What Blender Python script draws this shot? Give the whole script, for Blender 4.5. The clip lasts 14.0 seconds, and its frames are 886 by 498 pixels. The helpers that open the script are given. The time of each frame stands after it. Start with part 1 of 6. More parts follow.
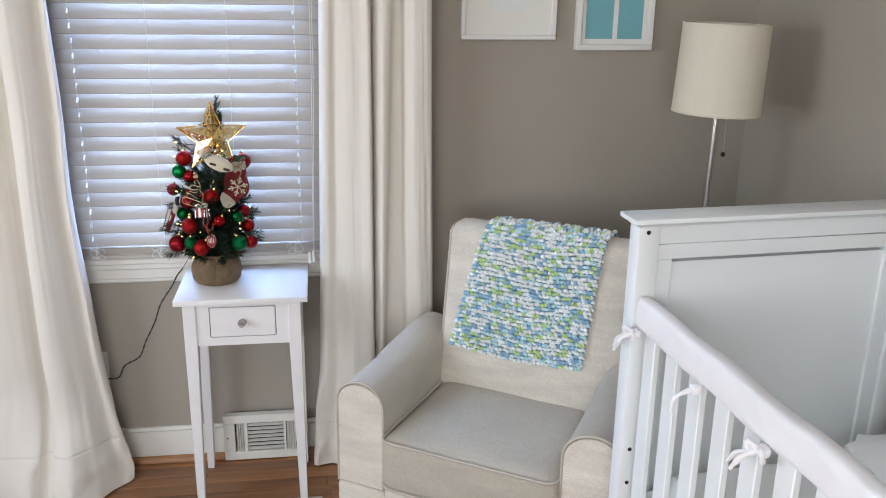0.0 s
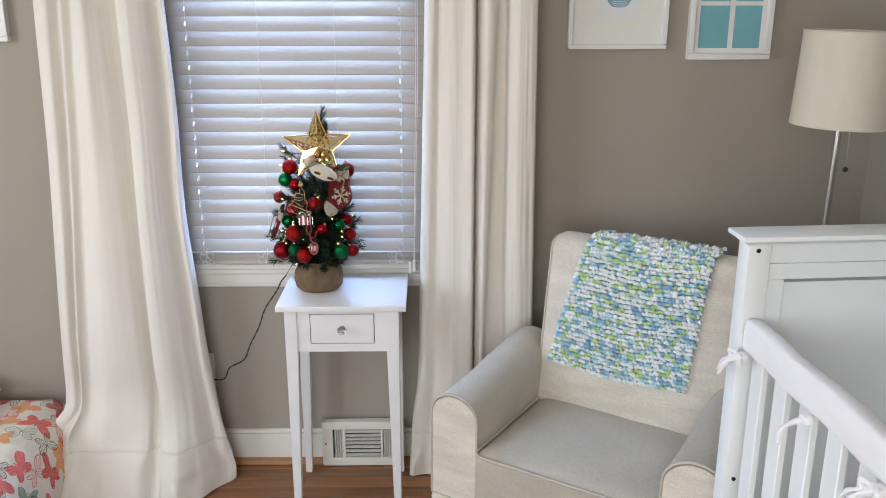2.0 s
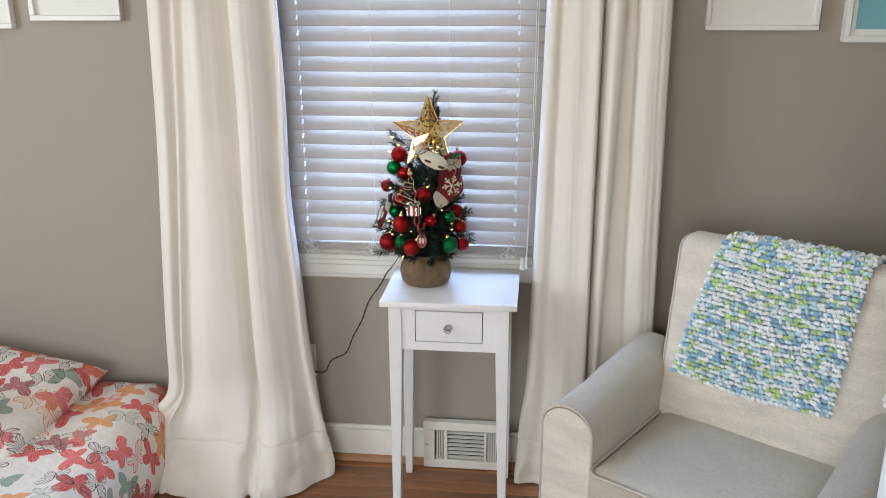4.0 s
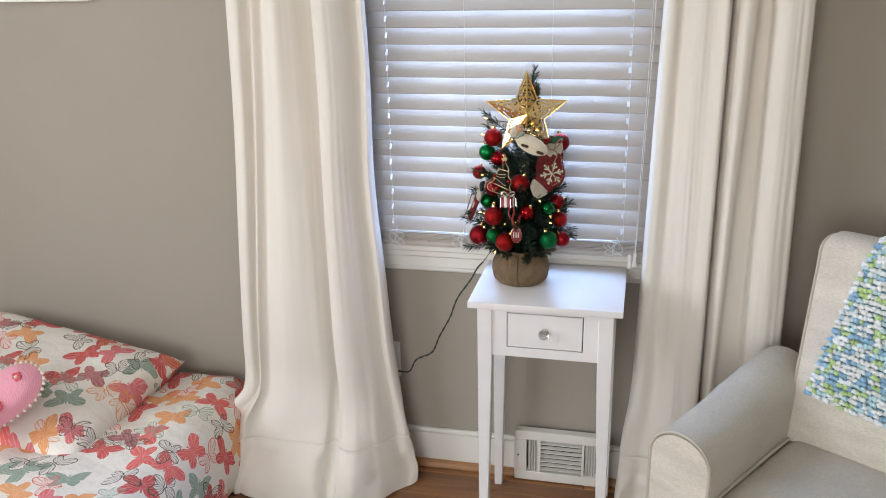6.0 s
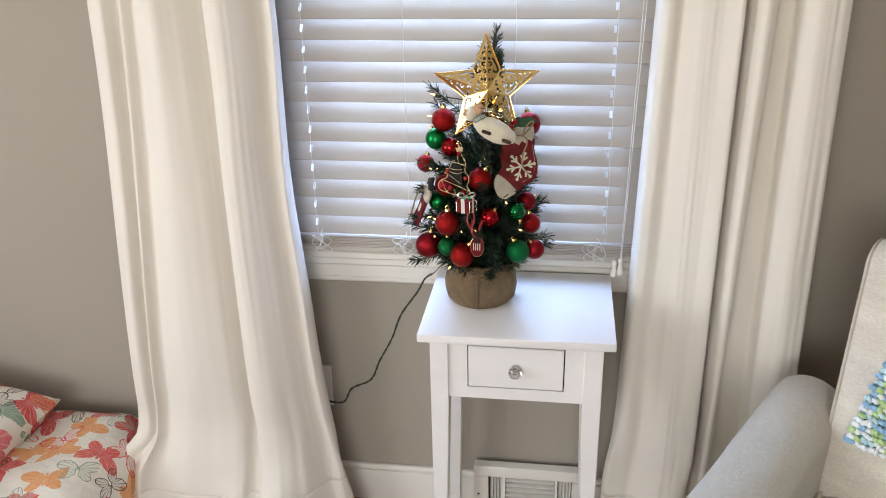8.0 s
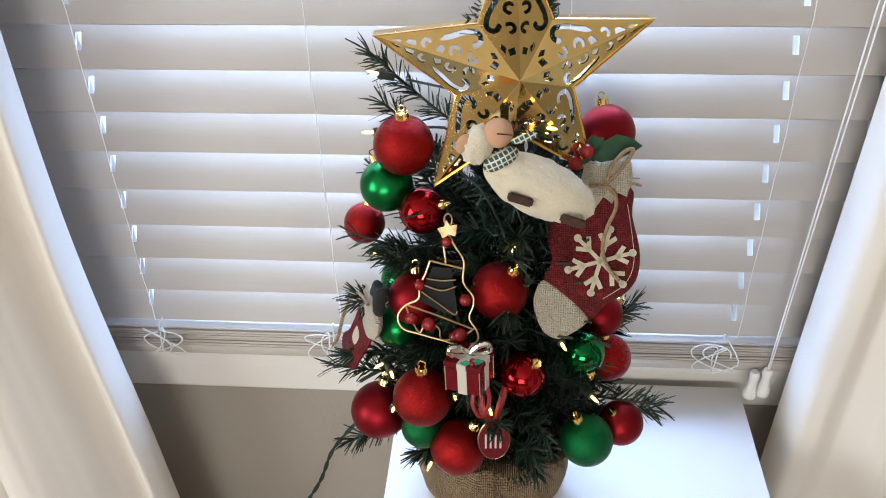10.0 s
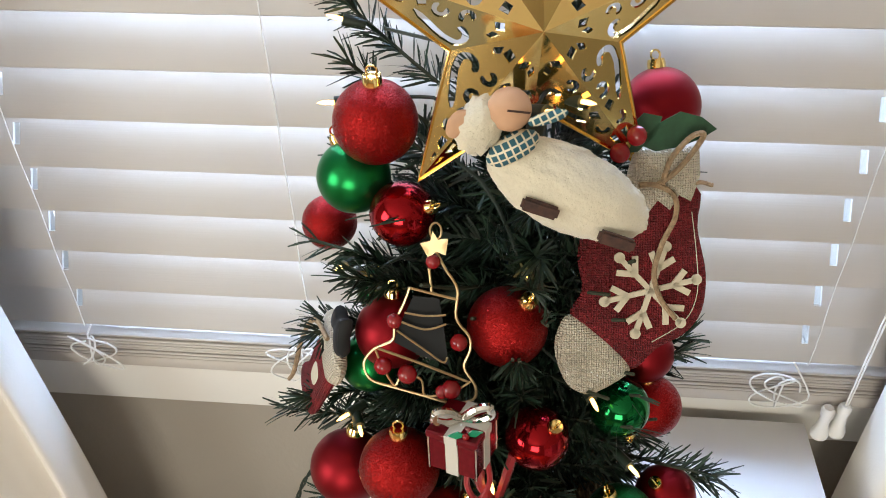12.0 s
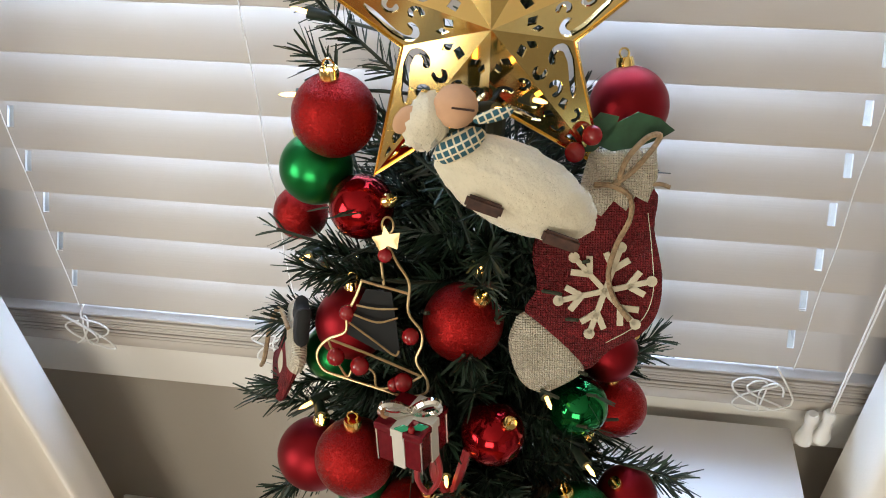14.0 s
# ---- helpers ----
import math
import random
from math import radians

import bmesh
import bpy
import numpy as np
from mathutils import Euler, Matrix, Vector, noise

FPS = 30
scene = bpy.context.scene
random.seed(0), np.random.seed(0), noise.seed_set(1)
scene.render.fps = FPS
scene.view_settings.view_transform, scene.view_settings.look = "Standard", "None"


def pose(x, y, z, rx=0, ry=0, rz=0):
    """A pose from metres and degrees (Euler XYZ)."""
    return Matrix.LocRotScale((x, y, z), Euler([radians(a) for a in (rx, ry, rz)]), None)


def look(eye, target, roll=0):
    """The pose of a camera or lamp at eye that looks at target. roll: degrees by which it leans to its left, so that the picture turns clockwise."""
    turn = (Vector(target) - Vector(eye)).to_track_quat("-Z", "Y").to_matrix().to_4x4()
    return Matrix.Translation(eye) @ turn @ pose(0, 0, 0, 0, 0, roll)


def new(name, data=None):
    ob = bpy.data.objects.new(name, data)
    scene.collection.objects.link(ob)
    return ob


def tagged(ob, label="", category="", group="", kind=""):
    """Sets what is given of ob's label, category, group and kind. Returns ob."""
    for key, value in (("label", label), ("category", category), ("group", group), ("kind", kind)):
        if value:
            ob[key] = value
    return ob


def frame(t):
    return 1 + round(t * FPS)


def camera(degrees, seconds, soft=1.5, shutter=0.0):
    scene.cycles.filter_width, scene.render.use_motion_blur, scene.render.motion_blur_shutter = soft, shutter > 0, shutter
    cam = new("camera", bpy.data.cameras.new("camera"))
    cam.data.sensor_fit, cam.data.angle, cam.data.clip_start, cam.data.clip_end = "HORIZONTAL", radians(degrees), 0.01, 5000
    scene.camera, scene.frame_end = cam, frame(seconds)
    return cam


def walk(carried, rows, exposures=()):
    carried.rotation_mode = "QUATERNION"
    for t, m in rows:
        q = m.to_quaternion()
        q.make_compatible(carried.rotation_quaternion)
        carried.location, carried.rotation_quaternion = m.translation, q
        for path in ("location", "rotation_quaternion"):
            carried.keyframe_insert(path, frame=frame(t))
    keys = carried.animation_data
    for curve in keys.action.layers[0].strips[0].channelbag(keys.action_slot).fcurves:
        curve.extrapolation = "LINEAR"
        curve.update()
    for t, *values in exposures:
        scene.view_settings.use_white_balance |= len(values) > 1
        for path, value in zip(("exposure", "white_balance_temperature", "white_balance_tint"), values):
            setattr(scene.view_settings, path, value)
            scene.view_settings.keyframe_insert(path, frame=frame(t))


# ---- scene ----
cam = camera(54.9, 14.0, soft=1.0)
PATH = [
    (0, (0.309, -2.678, 1.568), (0.588, -0.79, 0.971), 0.8),
    (0.5, (0.312, -2.674, 1.57), (0.548, -0.778, 0.979), 0.5),
    (1, (0.321, -2.663, 1.569), (0.48, -0.756, 0.986), -0.1),
    (1.5, (0.333, -2.657, 1.563), (0.418, -0.745, 0.984), -0.2),
    (2, (0.337, -2.653, 1.561), (0.363, -0.737, 0.988), -0.0),
    (2.5, (0.341, -2.646, 1.561), (0.294, -0.731, 0.983), -0.1),
    (3, (0.337, -2.613, 1.552), (0.232, -0.706, 0.959), -0.1),
    (3.2, (0.331, -2.598, 1.55), (0.205, -0.693, 0.954), -0.3),
    (5.5, (0.274, -2.267, 1.512), (-0.109, -0.408, 0.881), -0.3),
    (6, (0.282, -2.243, 1.509), (-0.159, -0.406, 0.854), -1.3),
    (6.5, (0.282, -2.227, 1.508), (-0.225, -0.426, 0.802), -1.3),
    (7, (0.279, -2.183, 1.506), (-0.252, -0.395, 0.782), -1.6),
    (7.5, (0.231, -2.008, 1.479), (-0.187, -0.188, 0.762), -1.6),
    (8, (0.148, -1.757, 1.489), (-0.121, 0.062, 0.702), -1.2),
    (8.5, (0.099, -1.454, 1.484), (-0.134, 0.343, 0.637), 0.1),
    (9, (0.039, -1.196, 1.444), (-0.15, 0.573, 0.53), -0.7),
    (9.2, (0.002, -1.081, 1.438), (-0.143, 0.658, 0.461), -1.3),
    (11.3, (-0.002, -0.562, 1.306), (-0.166, 0.974, 0.036), -1.9),
    (11.5, (-0.001, -0.564, 1.307), (-0.169, 0.976, 0.041), -1.8),
    (12, (-0.001, -0.565, 1.305), (-0.176, 0.985, 0.053), -1.5),
    (12.5, (0.001, -0.563, 1.303), (-0.178, 0.988, 0.053), -1.2),
    (13, (0.007, -0.556, 1.294), (-0.177, 0.986, 0.034), -1.3),
    (13.5, (0.022, -0.549, 1.29), (-0.189, 0.971, 0.007), -1.4),
    (14, (0.043, -0.559, 1.308), (-0.216, 0.963, 0.037), -1.8),
]
EXPOSURES = [(0, -0.02, 6000, 8.5), (3, -0.07, 6140, 8), (5.5, 0.0, 6250, 8.5), (6.5, -0.03, 6340, 8.5), (7.5, 0.07, 6450, 8.5), (9, 0.05, 6370, 8.5), (11.5, 0.27, 6850, 6), (13, 0.14, 7050, 6), (14, 0.11, 7150, 6)]
walk(cam, [(t, look(eye, target, roll)) for t, eye, target, roll in PATH], EXPOSURES)


# ---- light ----
world = bpy.data.worlds.new("daylight")
scene.world = world
world.use_nodes = True
wn, wl = world.node_tree.nodes, world.node_tree.links
sky = wn.new("ShaderNodeTexSky")
sky.sky_type, sky.sun_disc = "NISHITA", False
sky.sun_elevation, sky.sun_rotation = radians(38), radians(200)
wl.new(sky.outputs["Color"], wn["Background"].inputs["Color"])
wn["Background"].inputs["Strength"].default_value = 0.12

sun = new("sun", bpy.data.lights.new("sun", "SUN"))
sun.data.energy, sun.data.angle, sun.data.color = 2.5, radians(0.5), (1.0, 0.95, 0.88)
sun.matrix_world = look((-1.3, -3.6, 3.2), (0, 0, 0))


def window_light(name, eye, target, w, h, power, color):
    lamp = new(name, bpy.data.lights.new(name, "AREA"))
    lamp.data.shape, lamp.data.size, lamp.data.size_y = "RECTANGLE", w, h
    lamp.data.energy, lamp.data.color = power, color
    lamp.matrix_world = look(eye, target)
    return lamp


window_light("window_light_side", (-2.42, -1.95, 1.5), (0, -1.95, 1.3), 1.5, 1.25, 44, (0.94, 0.975, 1.0))
window_light("window_light_back", (-0.4, -4.12, 1.5), (0.2, 0, 1.2), 1.8, 1.25, 49, (1.0, 0.955, 0.90))
window_light("window_light_front", (-0.07, 0.14, 1.5), (-0.07, -1, 1.42), 0.66, 1.3, 40, (0.43, 0.61, 1.0))


# ---- materials ----
def mat(name, color, rough=0.5, metal=0.0, var=0.06, scale=6.0, bump=0.0, bscale=150.0, color2=None, island=0.0,
        fine=0.0, spec=0.5, sheen=0.0, weave=0.0, wscale=900.0, translucent=0.0, stretch=(1, 1, 1), objrand=0.0):
    m = bpy.data.materials.new(name)
    m.use_nodes = True
    n, l = m.node_tree.nodes, m.node_tree.links
    b = n["Principled BSDF"]
    b.inputs["Roughness"].default_value = rough
    b.inputs["Metallic"].default_value = metal
    b.inputs["Specular IOR Level"].default_value = spec
    b.inputs["Sheen Weight"].default_value = sheen
    tc = n.new("ShaderNodeTexCoord")
    mp = n.new("ShaderNodeMapping")
    mp.inputs["Scale"].default_value = stretch
    l.new(tc.outputs["Object"], mp.inputs["Vector"])
    big = n.new("ShaderNodeTexNoise")
    big.inputs["Scale"].default_value, big.inputs["Detail"].default_value = scale, 5
    l.new(mp.outputs["Vector"], big.inputs["Vector"])
    small = n.new("ShaderNodeTexNoise")
    small.inputs["Scale"].default_value, small.inputs["Detail"].default_value = bscale, 4
    l.new(mp.outputs["Vector"], small.inputs["Vector"])
    mix = n.new("ShaderNodeMix")
    mix.data_type = "RGBA"
    c2 = color2 or [c * (1 - 2.2 * var) for c in color]
    mix.inputs[6].default_value = (*[min(1, c * (1 + var * 0.6)) for c in color], 1)
    mix.inputs[7].default_value = (*c2, 1)
    ramp = n.new("ShaderNodeMapRange")
    ramp.inputs["From Min"].default_value, ramp.inputs["From Max"].default_value = 0.3, 0.72
    l.new(big.outputs["Fac"], ramp.inputs["Value"])
    l.new(ramp.outputs["Result"], mix.inputs[0])
    out = mix.outputs[2]
    if fine:
        hsv = n.new("ShaderNodeHueSaturation")
        mr = n.new("ShaderNodeMapRange")
        mr.inputs["From Min"].default_value, mr.inputs["From Max"].default_value = 0.25, 0.75
        mr.inputs["To Min"].default_value, mr.inputs["To Max"].default_value = 1 - fine, 1 + fine
        l.new(small.outputs["Fac"], mr.inputs["Value"])
        l.new(mr.outputs["Result"], hsv.inputs["Value"])
        l.new(out, hsv.inputs["Color"])
        out = hsv.outputs["Color"]
    if island or objrand:
        src = n.new("ShaderNodeNewGeometry").outputs["Random Per Island"] if island else n.new("ShaderNodeObjectInfo").outputs["Random"]
        amt = island or objrand
        hsv = n.new("ShaderNodeHueSaturation")
        mr = n.new("ShaderNodeMapRange")
        mr.inputs["To Min"].default_value, mr.inputs["To Max"].default_value = 1 - amt, 1 + amt
        l.new(src, mr.inputs["Value"])
        l.new(mr.outputs["Result"], hsv.inputs["Value"])
        l.new(out, hsv.inputs["Color"])
        out = hsv.outputs["Color"]
    l.new(out, b.inputs["Base Color"])
    normal = None
    if bump:
        bp = n.new("ShaderNodeBump")
        bp.inputs["Strength"].default_value, bp.inputs["Distance"].default_value = 1.0, bump
        l.new(small.outputs["Fac"], bp.inputs["Height"])
        normal = bp.outputs["Normal"]
    if weave:
        add = n.new("ShaderNodeMath")
        add.operation = "ADD"
        for k, axis in enumerate(("X", "Z")):
            w = n.new("ShaderNodeTexWave")
            w.bands_direction = axis
            w.inputs["Scale"].default_value, w.inputs["Distortion"].default_value = wscale, 1.5
            l.new(tc.outputs["Object"], w.inputs["Vector"])
            l.new(w.outputs["Fac"], add.inputs[k])
        bp = n.new("ShaderNodeBump")
        bp.inputs["Strength"].default_value, bp.inputs["Distance"].default_value = 1.0, weave
        l.new(add.outputs[0], bp.inputs["Height"])
        if normal:
            l.new(normal, bp.inputs["Normal"])
        normal = bp.outputs["Normal"]
    if normal:
        l.new(normal, b.inputs["Normal"])
    if translucent:
        t = n.new("ShaderNodeBsdfTranslucent")
        l.new(out, t.inputs["Color"])
        ms = n.new("ShaderNodeMixShader")
        ms.inputs[0].default_value = translucent
        l.new(b.outputs[0], ms.inputs[1])
        l.new(t.outputs[0], ms.inputs[2])
        l.new(ms.outputs[0], n["Material Output"].inputs["Surface"])
    return m


WALL = mat("greige_wall_paint", (0.372, 0.335, 0.284), 0.75, var=0.02, scale=1.5, bump=0.0006, bscale=160, spec=0.3)
CEIL = mat("white_ceiling_paint", (0.78, 0.77, 0.74), 0.85, var=0.02)
TRIM = mat("white_gloss_trim_paint", (0.80, 0.78, 0.73), 0.38, var=0.03, scale=3, bump=0.0002, bscale=120)
TABLE = mat("white_lacquered_wood", (0.82, 0.80, 0.80), 0.32, var=0.02, scale=3, bump=0.00015, bscale=60, stretch=(1, 1, 6))
CRIB = mat("white_painted_crib_wood", (0.81, 0.84, 0.85), 0.36, var=0.02, scale=2, bump=0.0002, bscale=60)
GAP = mat("dark_gap", (0.03, 0.028, 0.025), 0.9)
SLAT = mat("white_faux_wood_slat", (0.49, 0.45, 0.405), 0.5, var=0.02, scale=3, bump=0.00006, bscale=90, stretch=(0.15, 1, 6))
VENTM = mat("white_enamelled_steel", (0.78, 0.76, 0.71), 0.35, var=0.04, scale=9)
DUCT_SHADE = mat("duct_shade_black", (0.02, 0.02, 0.021), 0.6, var=0.2)
CURT = mat("ivory_cotton_curtain", (0.87, 0.825, 0.755), 0.85, var=0.015, scale=4, bump=0.00015, bscale=500, sheen=0.1, translucent=0.12, spec=0.2)
OAK = mat("brown_oak_plank", (0.36, 0.165, 0.068), 0.33, var=0.22, scale=9, bump=0.0003, bscale=160, fine=0.16, stretch=(0.22, 3, 3), objrand=0.28)
OAKJ = mat("brown_oak_floor", (0.36, 0.165, 0.068), 0.33, var=0.22, scale=9, bump=0.0003, bscale=160, fine=0.16, stretch=(0.22, 3, 3), island=0.28)
SHOE = mat("stained_wood_shoe_moulding", (0.38, 0.19, 0.08), 0.4, var=0.15, scale=8, fine=0.15, bscale=100, stretch=(0.3, 2, 2))
LINEN = mat("oatmeal_linen_upholstery", (0.63, 0.57, 0.47), 0.9, var=0.09, scale=7, bump=0.0006, bscale=260, fine=0.09, sheen=0.3, weave=0.00025, wscale=520, stretch=(0.5, 0.5, 1.6), spec=0.2)
LINEN2 = mat("oatmeal_linen_heathered", (0.67, 0.62, 0.54), 0.9, var=0.07, scale=14, bump=0.0006, bscale=300, fine=0.16, sheen=0.3, stretch=(0.5, 0.5, 2.2), spec=0.2)
PIPE = mat("taupe_piping", (0.50, 0.455, 0.385), 0.9, var=0.06, bump=0.0004, bscale=500)
SHADE = mat("ivory_fabric_shade", (0.85, 0.80, 0.67), 0.85, var=0.04, scale=9, bump=0.0006, bscale=90, translucent=0.2, stretch=(1, 1, 0.35))
STEEL = mat("brushed_steel", (0.62, 0.60, 0.57), 0.28, 1.0, var=0.05, scale=20)
DARKM = mat("dark_bolt_metal", (0.05, 0.05, 0.05), 0.4, 0.8)
JERSEY = mat("white_knit_cover", (0.83, 0.82, 0.84), 0.9, var=0.03, scale=10, bump=0.0015, bscale=60, sheen=0.3, stretch=(1, 0.4, 1), spec=0.2)
SHEET = mat("white_cotton_sheet", (0.82, 0.83, 0.84), 0.9, var=0.03, scale=6, bump=0.001, bscale=40, sheen=0.2)
MATB = mat("off_white_mat_board", (0.80, 0.79, 0.74), 0.8, var=0.01)
FRAMEW = mat("white_picture_frame", (0.82, 0.81, 0.79), 0.4, var=0.02)
AQUA = mat("aqua_print", (0.20, 0.46, 0.52), 0.6, var=0.05, scale=10)
PALE = mat("pale_print", (0.78, 0.80, 0.80), 0.7, var=0.03)
INK = mat("blue_ink", (0.22, 0.42, 0.60), 0.7, var=0.15, scale=30)
RUG = mat("grey_wool_rug", (0.27, 0.275, 0.29), 0.95, var=0.15, scale=25, bump=0.003, bscale=350, fine=0.2)
RUGB = mat("cream_wool_border", (0.62, 0.58, 0.50), 0.95, var=0.1, scale=25, bump=0.003, bscale=350, fine=0.15)
CORDM = mat("dark_green_cord", (0.018, 0.03, 0.02), 0.5, var=0.1)
STRING = mat("white_nylon_cord", (0.82, 0.82, 0.80), 0.6)
PLASTIC = mat("white_plastic", (0.82, 0.81, 0.78), 0.35)
PINKF = mat("pink_corduroy", (0.78, 0.34, 0.42), 0.9, var=0.04, bump=0.0006, bscale=120, weave=0.00022, wscale=90, sheen=0.3)
PINKD = mat("deep_pink_thread", (0.70, 0.10, 0.28), 0.8)
CREAMT = mat("cream_trim", (0.80, 0.72, 0.62), 0.9)
REDFELT = mat("red_felt_flower", (0.62, 0.10, 0.12), 0.9)
ADDED_GROUND = mat("added_ground_green", (0.10, 0.13, 0.05), 0.9, var=0.2, scale=3)


def glass_mat(name, color=(1, 1, 1), rough=0.0):
    m = bpy.data.materials.new(name)
    m.use_nodes = True
    b = m.node_tree.nodes["Principled BSDF"]
    b.inputs["Base Color"].default_value = (*color, 1)
    b.inputs["Transmission Weight"].default_value, b.inputs["Roughness"].default_value = 1.0, rough
    return m


GLASS = glass_mat("clear_glass")
CRYSTAL = glass_mat("clear_cut_glass", (0.97, 0.98, 1.0), 0.02)


def print_fabric():
    """White cotton printed with butterflies in coral, orange, plum, sage and outline."""
    m = bpy.data.materials.new("butterfly_print_cotton")
    m.use_nodes = True
    n, l = m.node_tree.nodes, m.node_tree.links
    b = n["Principled BSDF"]
    b.inputs["Roughness"].default_value, b.inputs["Specular IOR Level"].default_value = 0.9, 0.2
    uv = n.new("ShaderNodeUVMap")

    def math_(op, a, c=None, clamp=False):
        k = n.new("ShaderNodeMath")
        k.operation, k.use_clamp = op, clamp
        for i, v in enumerate((a, c)):
            if v is None:
                continue
            if isinstance(v, (int, float)):
                k.inputs[i].default_value = v
            else:
                l.new(v, k.inputs[i])
        return k.outputs[0]

    color = None
    base = n.new("ShaderNodeRGB")
    base.outputs[0].default_value = (0.78, 0.74, 0.68, 1)
    color = base.outputs[0]
    palettes = [[(0.0, (0.58, 0.06, 0.06)), (0.2, (0.70, 0.11, 0.10)), (0.38, (0.75, 0.33, 0.12)), (0.55, (0.40, 0.12, 0.13)), (0.7, (0.25, 0.34, 0.27)), (0.82, (0.66, 0.14, 0.16))],
                [(0.0, (0.12, 0.10, 0.08)), (0.3, (0.68, 0.12, 0.10)), (0.5, (0.28, 0.38, 0.30)), (0.7, (0.12, 0.10, 0.08)), (0.85, (0.72, 0.30, 0.12))]]
    for layer, (scale, off, outline) in enumerate(((9.6, 0.0, 0), (9.6, 0.052, 1))):
        mp = n.new("ShaderNodeMapping")
        mp.inputs["Location"].default_value = (off * (1.0 if layer else 0), off * 0.9, 0)
        l.new(uv.outputs[0], mp.inputs["Vector"])
        wob = n.new("ShaderNodeTexNoise")
        wob.inputs["Scale"].default_value, wob.inputs["Detail"].default_value = 60, 2
        l.new(mp.outputs[0], wob.inputs["Vector"])
        vo = n.new("ShaderNodeTexVoronoi")
        vo.voronoi_dimensions = "2D"
        vo.inputs["Scale"].default_value, vo.inputs["Randomness"].default_value = scale, 0.62
        l.new(mp.outputs[0], vo.inputs["Vector"])
        sep = n.new("ShaderNodeSeparateColor")
        l.new(vo.outputs["Color"], sep.inputs[0])
        sub = n.new("ShaderNodeVectorMath")
        sub.operation = "SUBTRACT"
        l.new(mp.outputs[0], sub.inputs[0])
        l.new(vo.outputs["Position"], sub.inputs[1])
        rot = n.new("ShaderNodeVectorRotate")
        rot.rotation_type = "Z_AXIS"
        l.new(sub.outputs[0], rot.inputs["Vector"])
        l.new(math_("MULTIPLY", sep.outputs[0], 6.28), rot.inputs["Angle"])
        xyz = n.new("ShaderNodeSeparateXYZ")
        l.new(rot.outputs[0], xyz.inputs[0])
        wobble = math_("MULTIPLY", math_("SUBTRACT", wob.outputs["Fac"], 0.5), 0.012)
        ax = math_("ADD", math_("ABSOLUTE", xyz.outputs[0]), wobble)
        ay = xyz.outputs[1]

        def ell(cx, cy, rx, ry, tilt):
            c, s = math.cos(tilt), math.sin(tilt)
            px, py = math_("SUBTRACT", ax, cx), math_("SUBTRACT", ay, cy)
            u = math_("DIVIDE", math_("ADD", math_("MULTIPLY", px, c), math_("MULTIPLY", py, s)), rx)
            v = math_("DIVIDE", math_("SUBTRACT", math_("MULTIPLY", py, c), math_("MULTIPLY", px, s)), ry)
            return math_("SQRT", math_("ADD", math_("MULTIPLY", u, u), math_("MULTIPLY", v, v)))

        k = 0.86 if outline else 0.98
        d = math_("MINIMUM", ell(0.030 * k, 0.014 * k, 0.032 * k, 0.018 * k, 0.5), ell(0.021 * k, -0.018 * k, 0.023 * k, 0.015 * k, -0.75))
        inside = math_("LESS_THAN", d, 1.0)
        ring = math_("MULTIPLY", inside, math_("GREATER_THAN", d, 0.86))
        veins = math_("MULTIPLY", inside, math_("GREATER_THAN", math_("SINE", math_("MULTIPLY", math_("ARCTAN2", ay, ax), 22)), 0.72))
        body = math_("MULTIPLY", math_("LESS_THAN", ax, 0.0022), math_("LESS_THAN", math_("ABSOLUTE", ay), 0.022))
        if outline:
            mask = math_("MAXIMUM", math_("MAXIMUM", ring, math_("MULTIPLY", veins, 0.75)), math_("MULTIPLY", inside, 0.12))
            mask = math_("MULTIPLY", mask, math_("GREATER_THAN", sep.outputs[2], 0.25))
        else:
            tone = math_("ADD", 0.74, math_("MULTIPLY", wob.outputs["Fac"], 0.36))
            mask = math_("MAXIMUM", math_("MULTIPLY", inside, tone), math_("MULTIPLY", body, 0.8))
            mask = math_("SUBTRACT", mask, math_("MULTIPLY", veins, 0.22))
            mask = math_("MULTIPLY", mask, math_("LESS_THAN", sep.outputs[2], 0.92))
        cr = n.new("ShaderNodeValToRGB")
        cr.color_ramp.interpolation = "CONSTANT"
        e = cr.color_ramp.elements
        pal = palettes[layer]
        e[0].position, e[0].color = pal[0][0], (*pal[0][1], 1)
        e[1].position, e[1].color = pal[1][0], (*pal[1][1], 1)
        for p, c in pal[2:]:
            x = e.new(p)
            x.color = (*c, 1)
        l.new(sep.outputs[1], cr.inputs[0])
        mx = n.new("ShaderNodeMix")
        mx.data_type = "RGBA"
        l.new(math_("MINIMUM", mask, 0.95, True), mx.inputs[0])
        l.new(color, mx.inputs[6])
        l.new(cr.outputs[0], mx.inputs[7])
        color = mx.outputs[2]
    l.new(color, b.inputs["Base Color"])
    nz = n.new("ShaderNodeTexNoise")
    nz.inputs["Scale"].default_value, nz.inputs["Detail"].default_value = 26, 4
    l.new(uv.outputs[0], nz.inputs["Vector"])
    bp = n.new("ShaderNodeBump")
    bp.inputs["Distance"].default_value = 0.006
    l.new(nz.outputs["Fac"], bp.inputs["Height"])
    l.new(bp.outputs[0], b.inputs["Normal"])
    return m


PRINT = print_fabric()


# ---- building helpers ----
def thing(name, m=None, label="", category="", group="", kind=""):
    ob = new(name)
    ob.empty_display_size = 0.05
    if m is not None:
        ob.matrix_world = m
    return tagged(ob, label, category, group, kind)


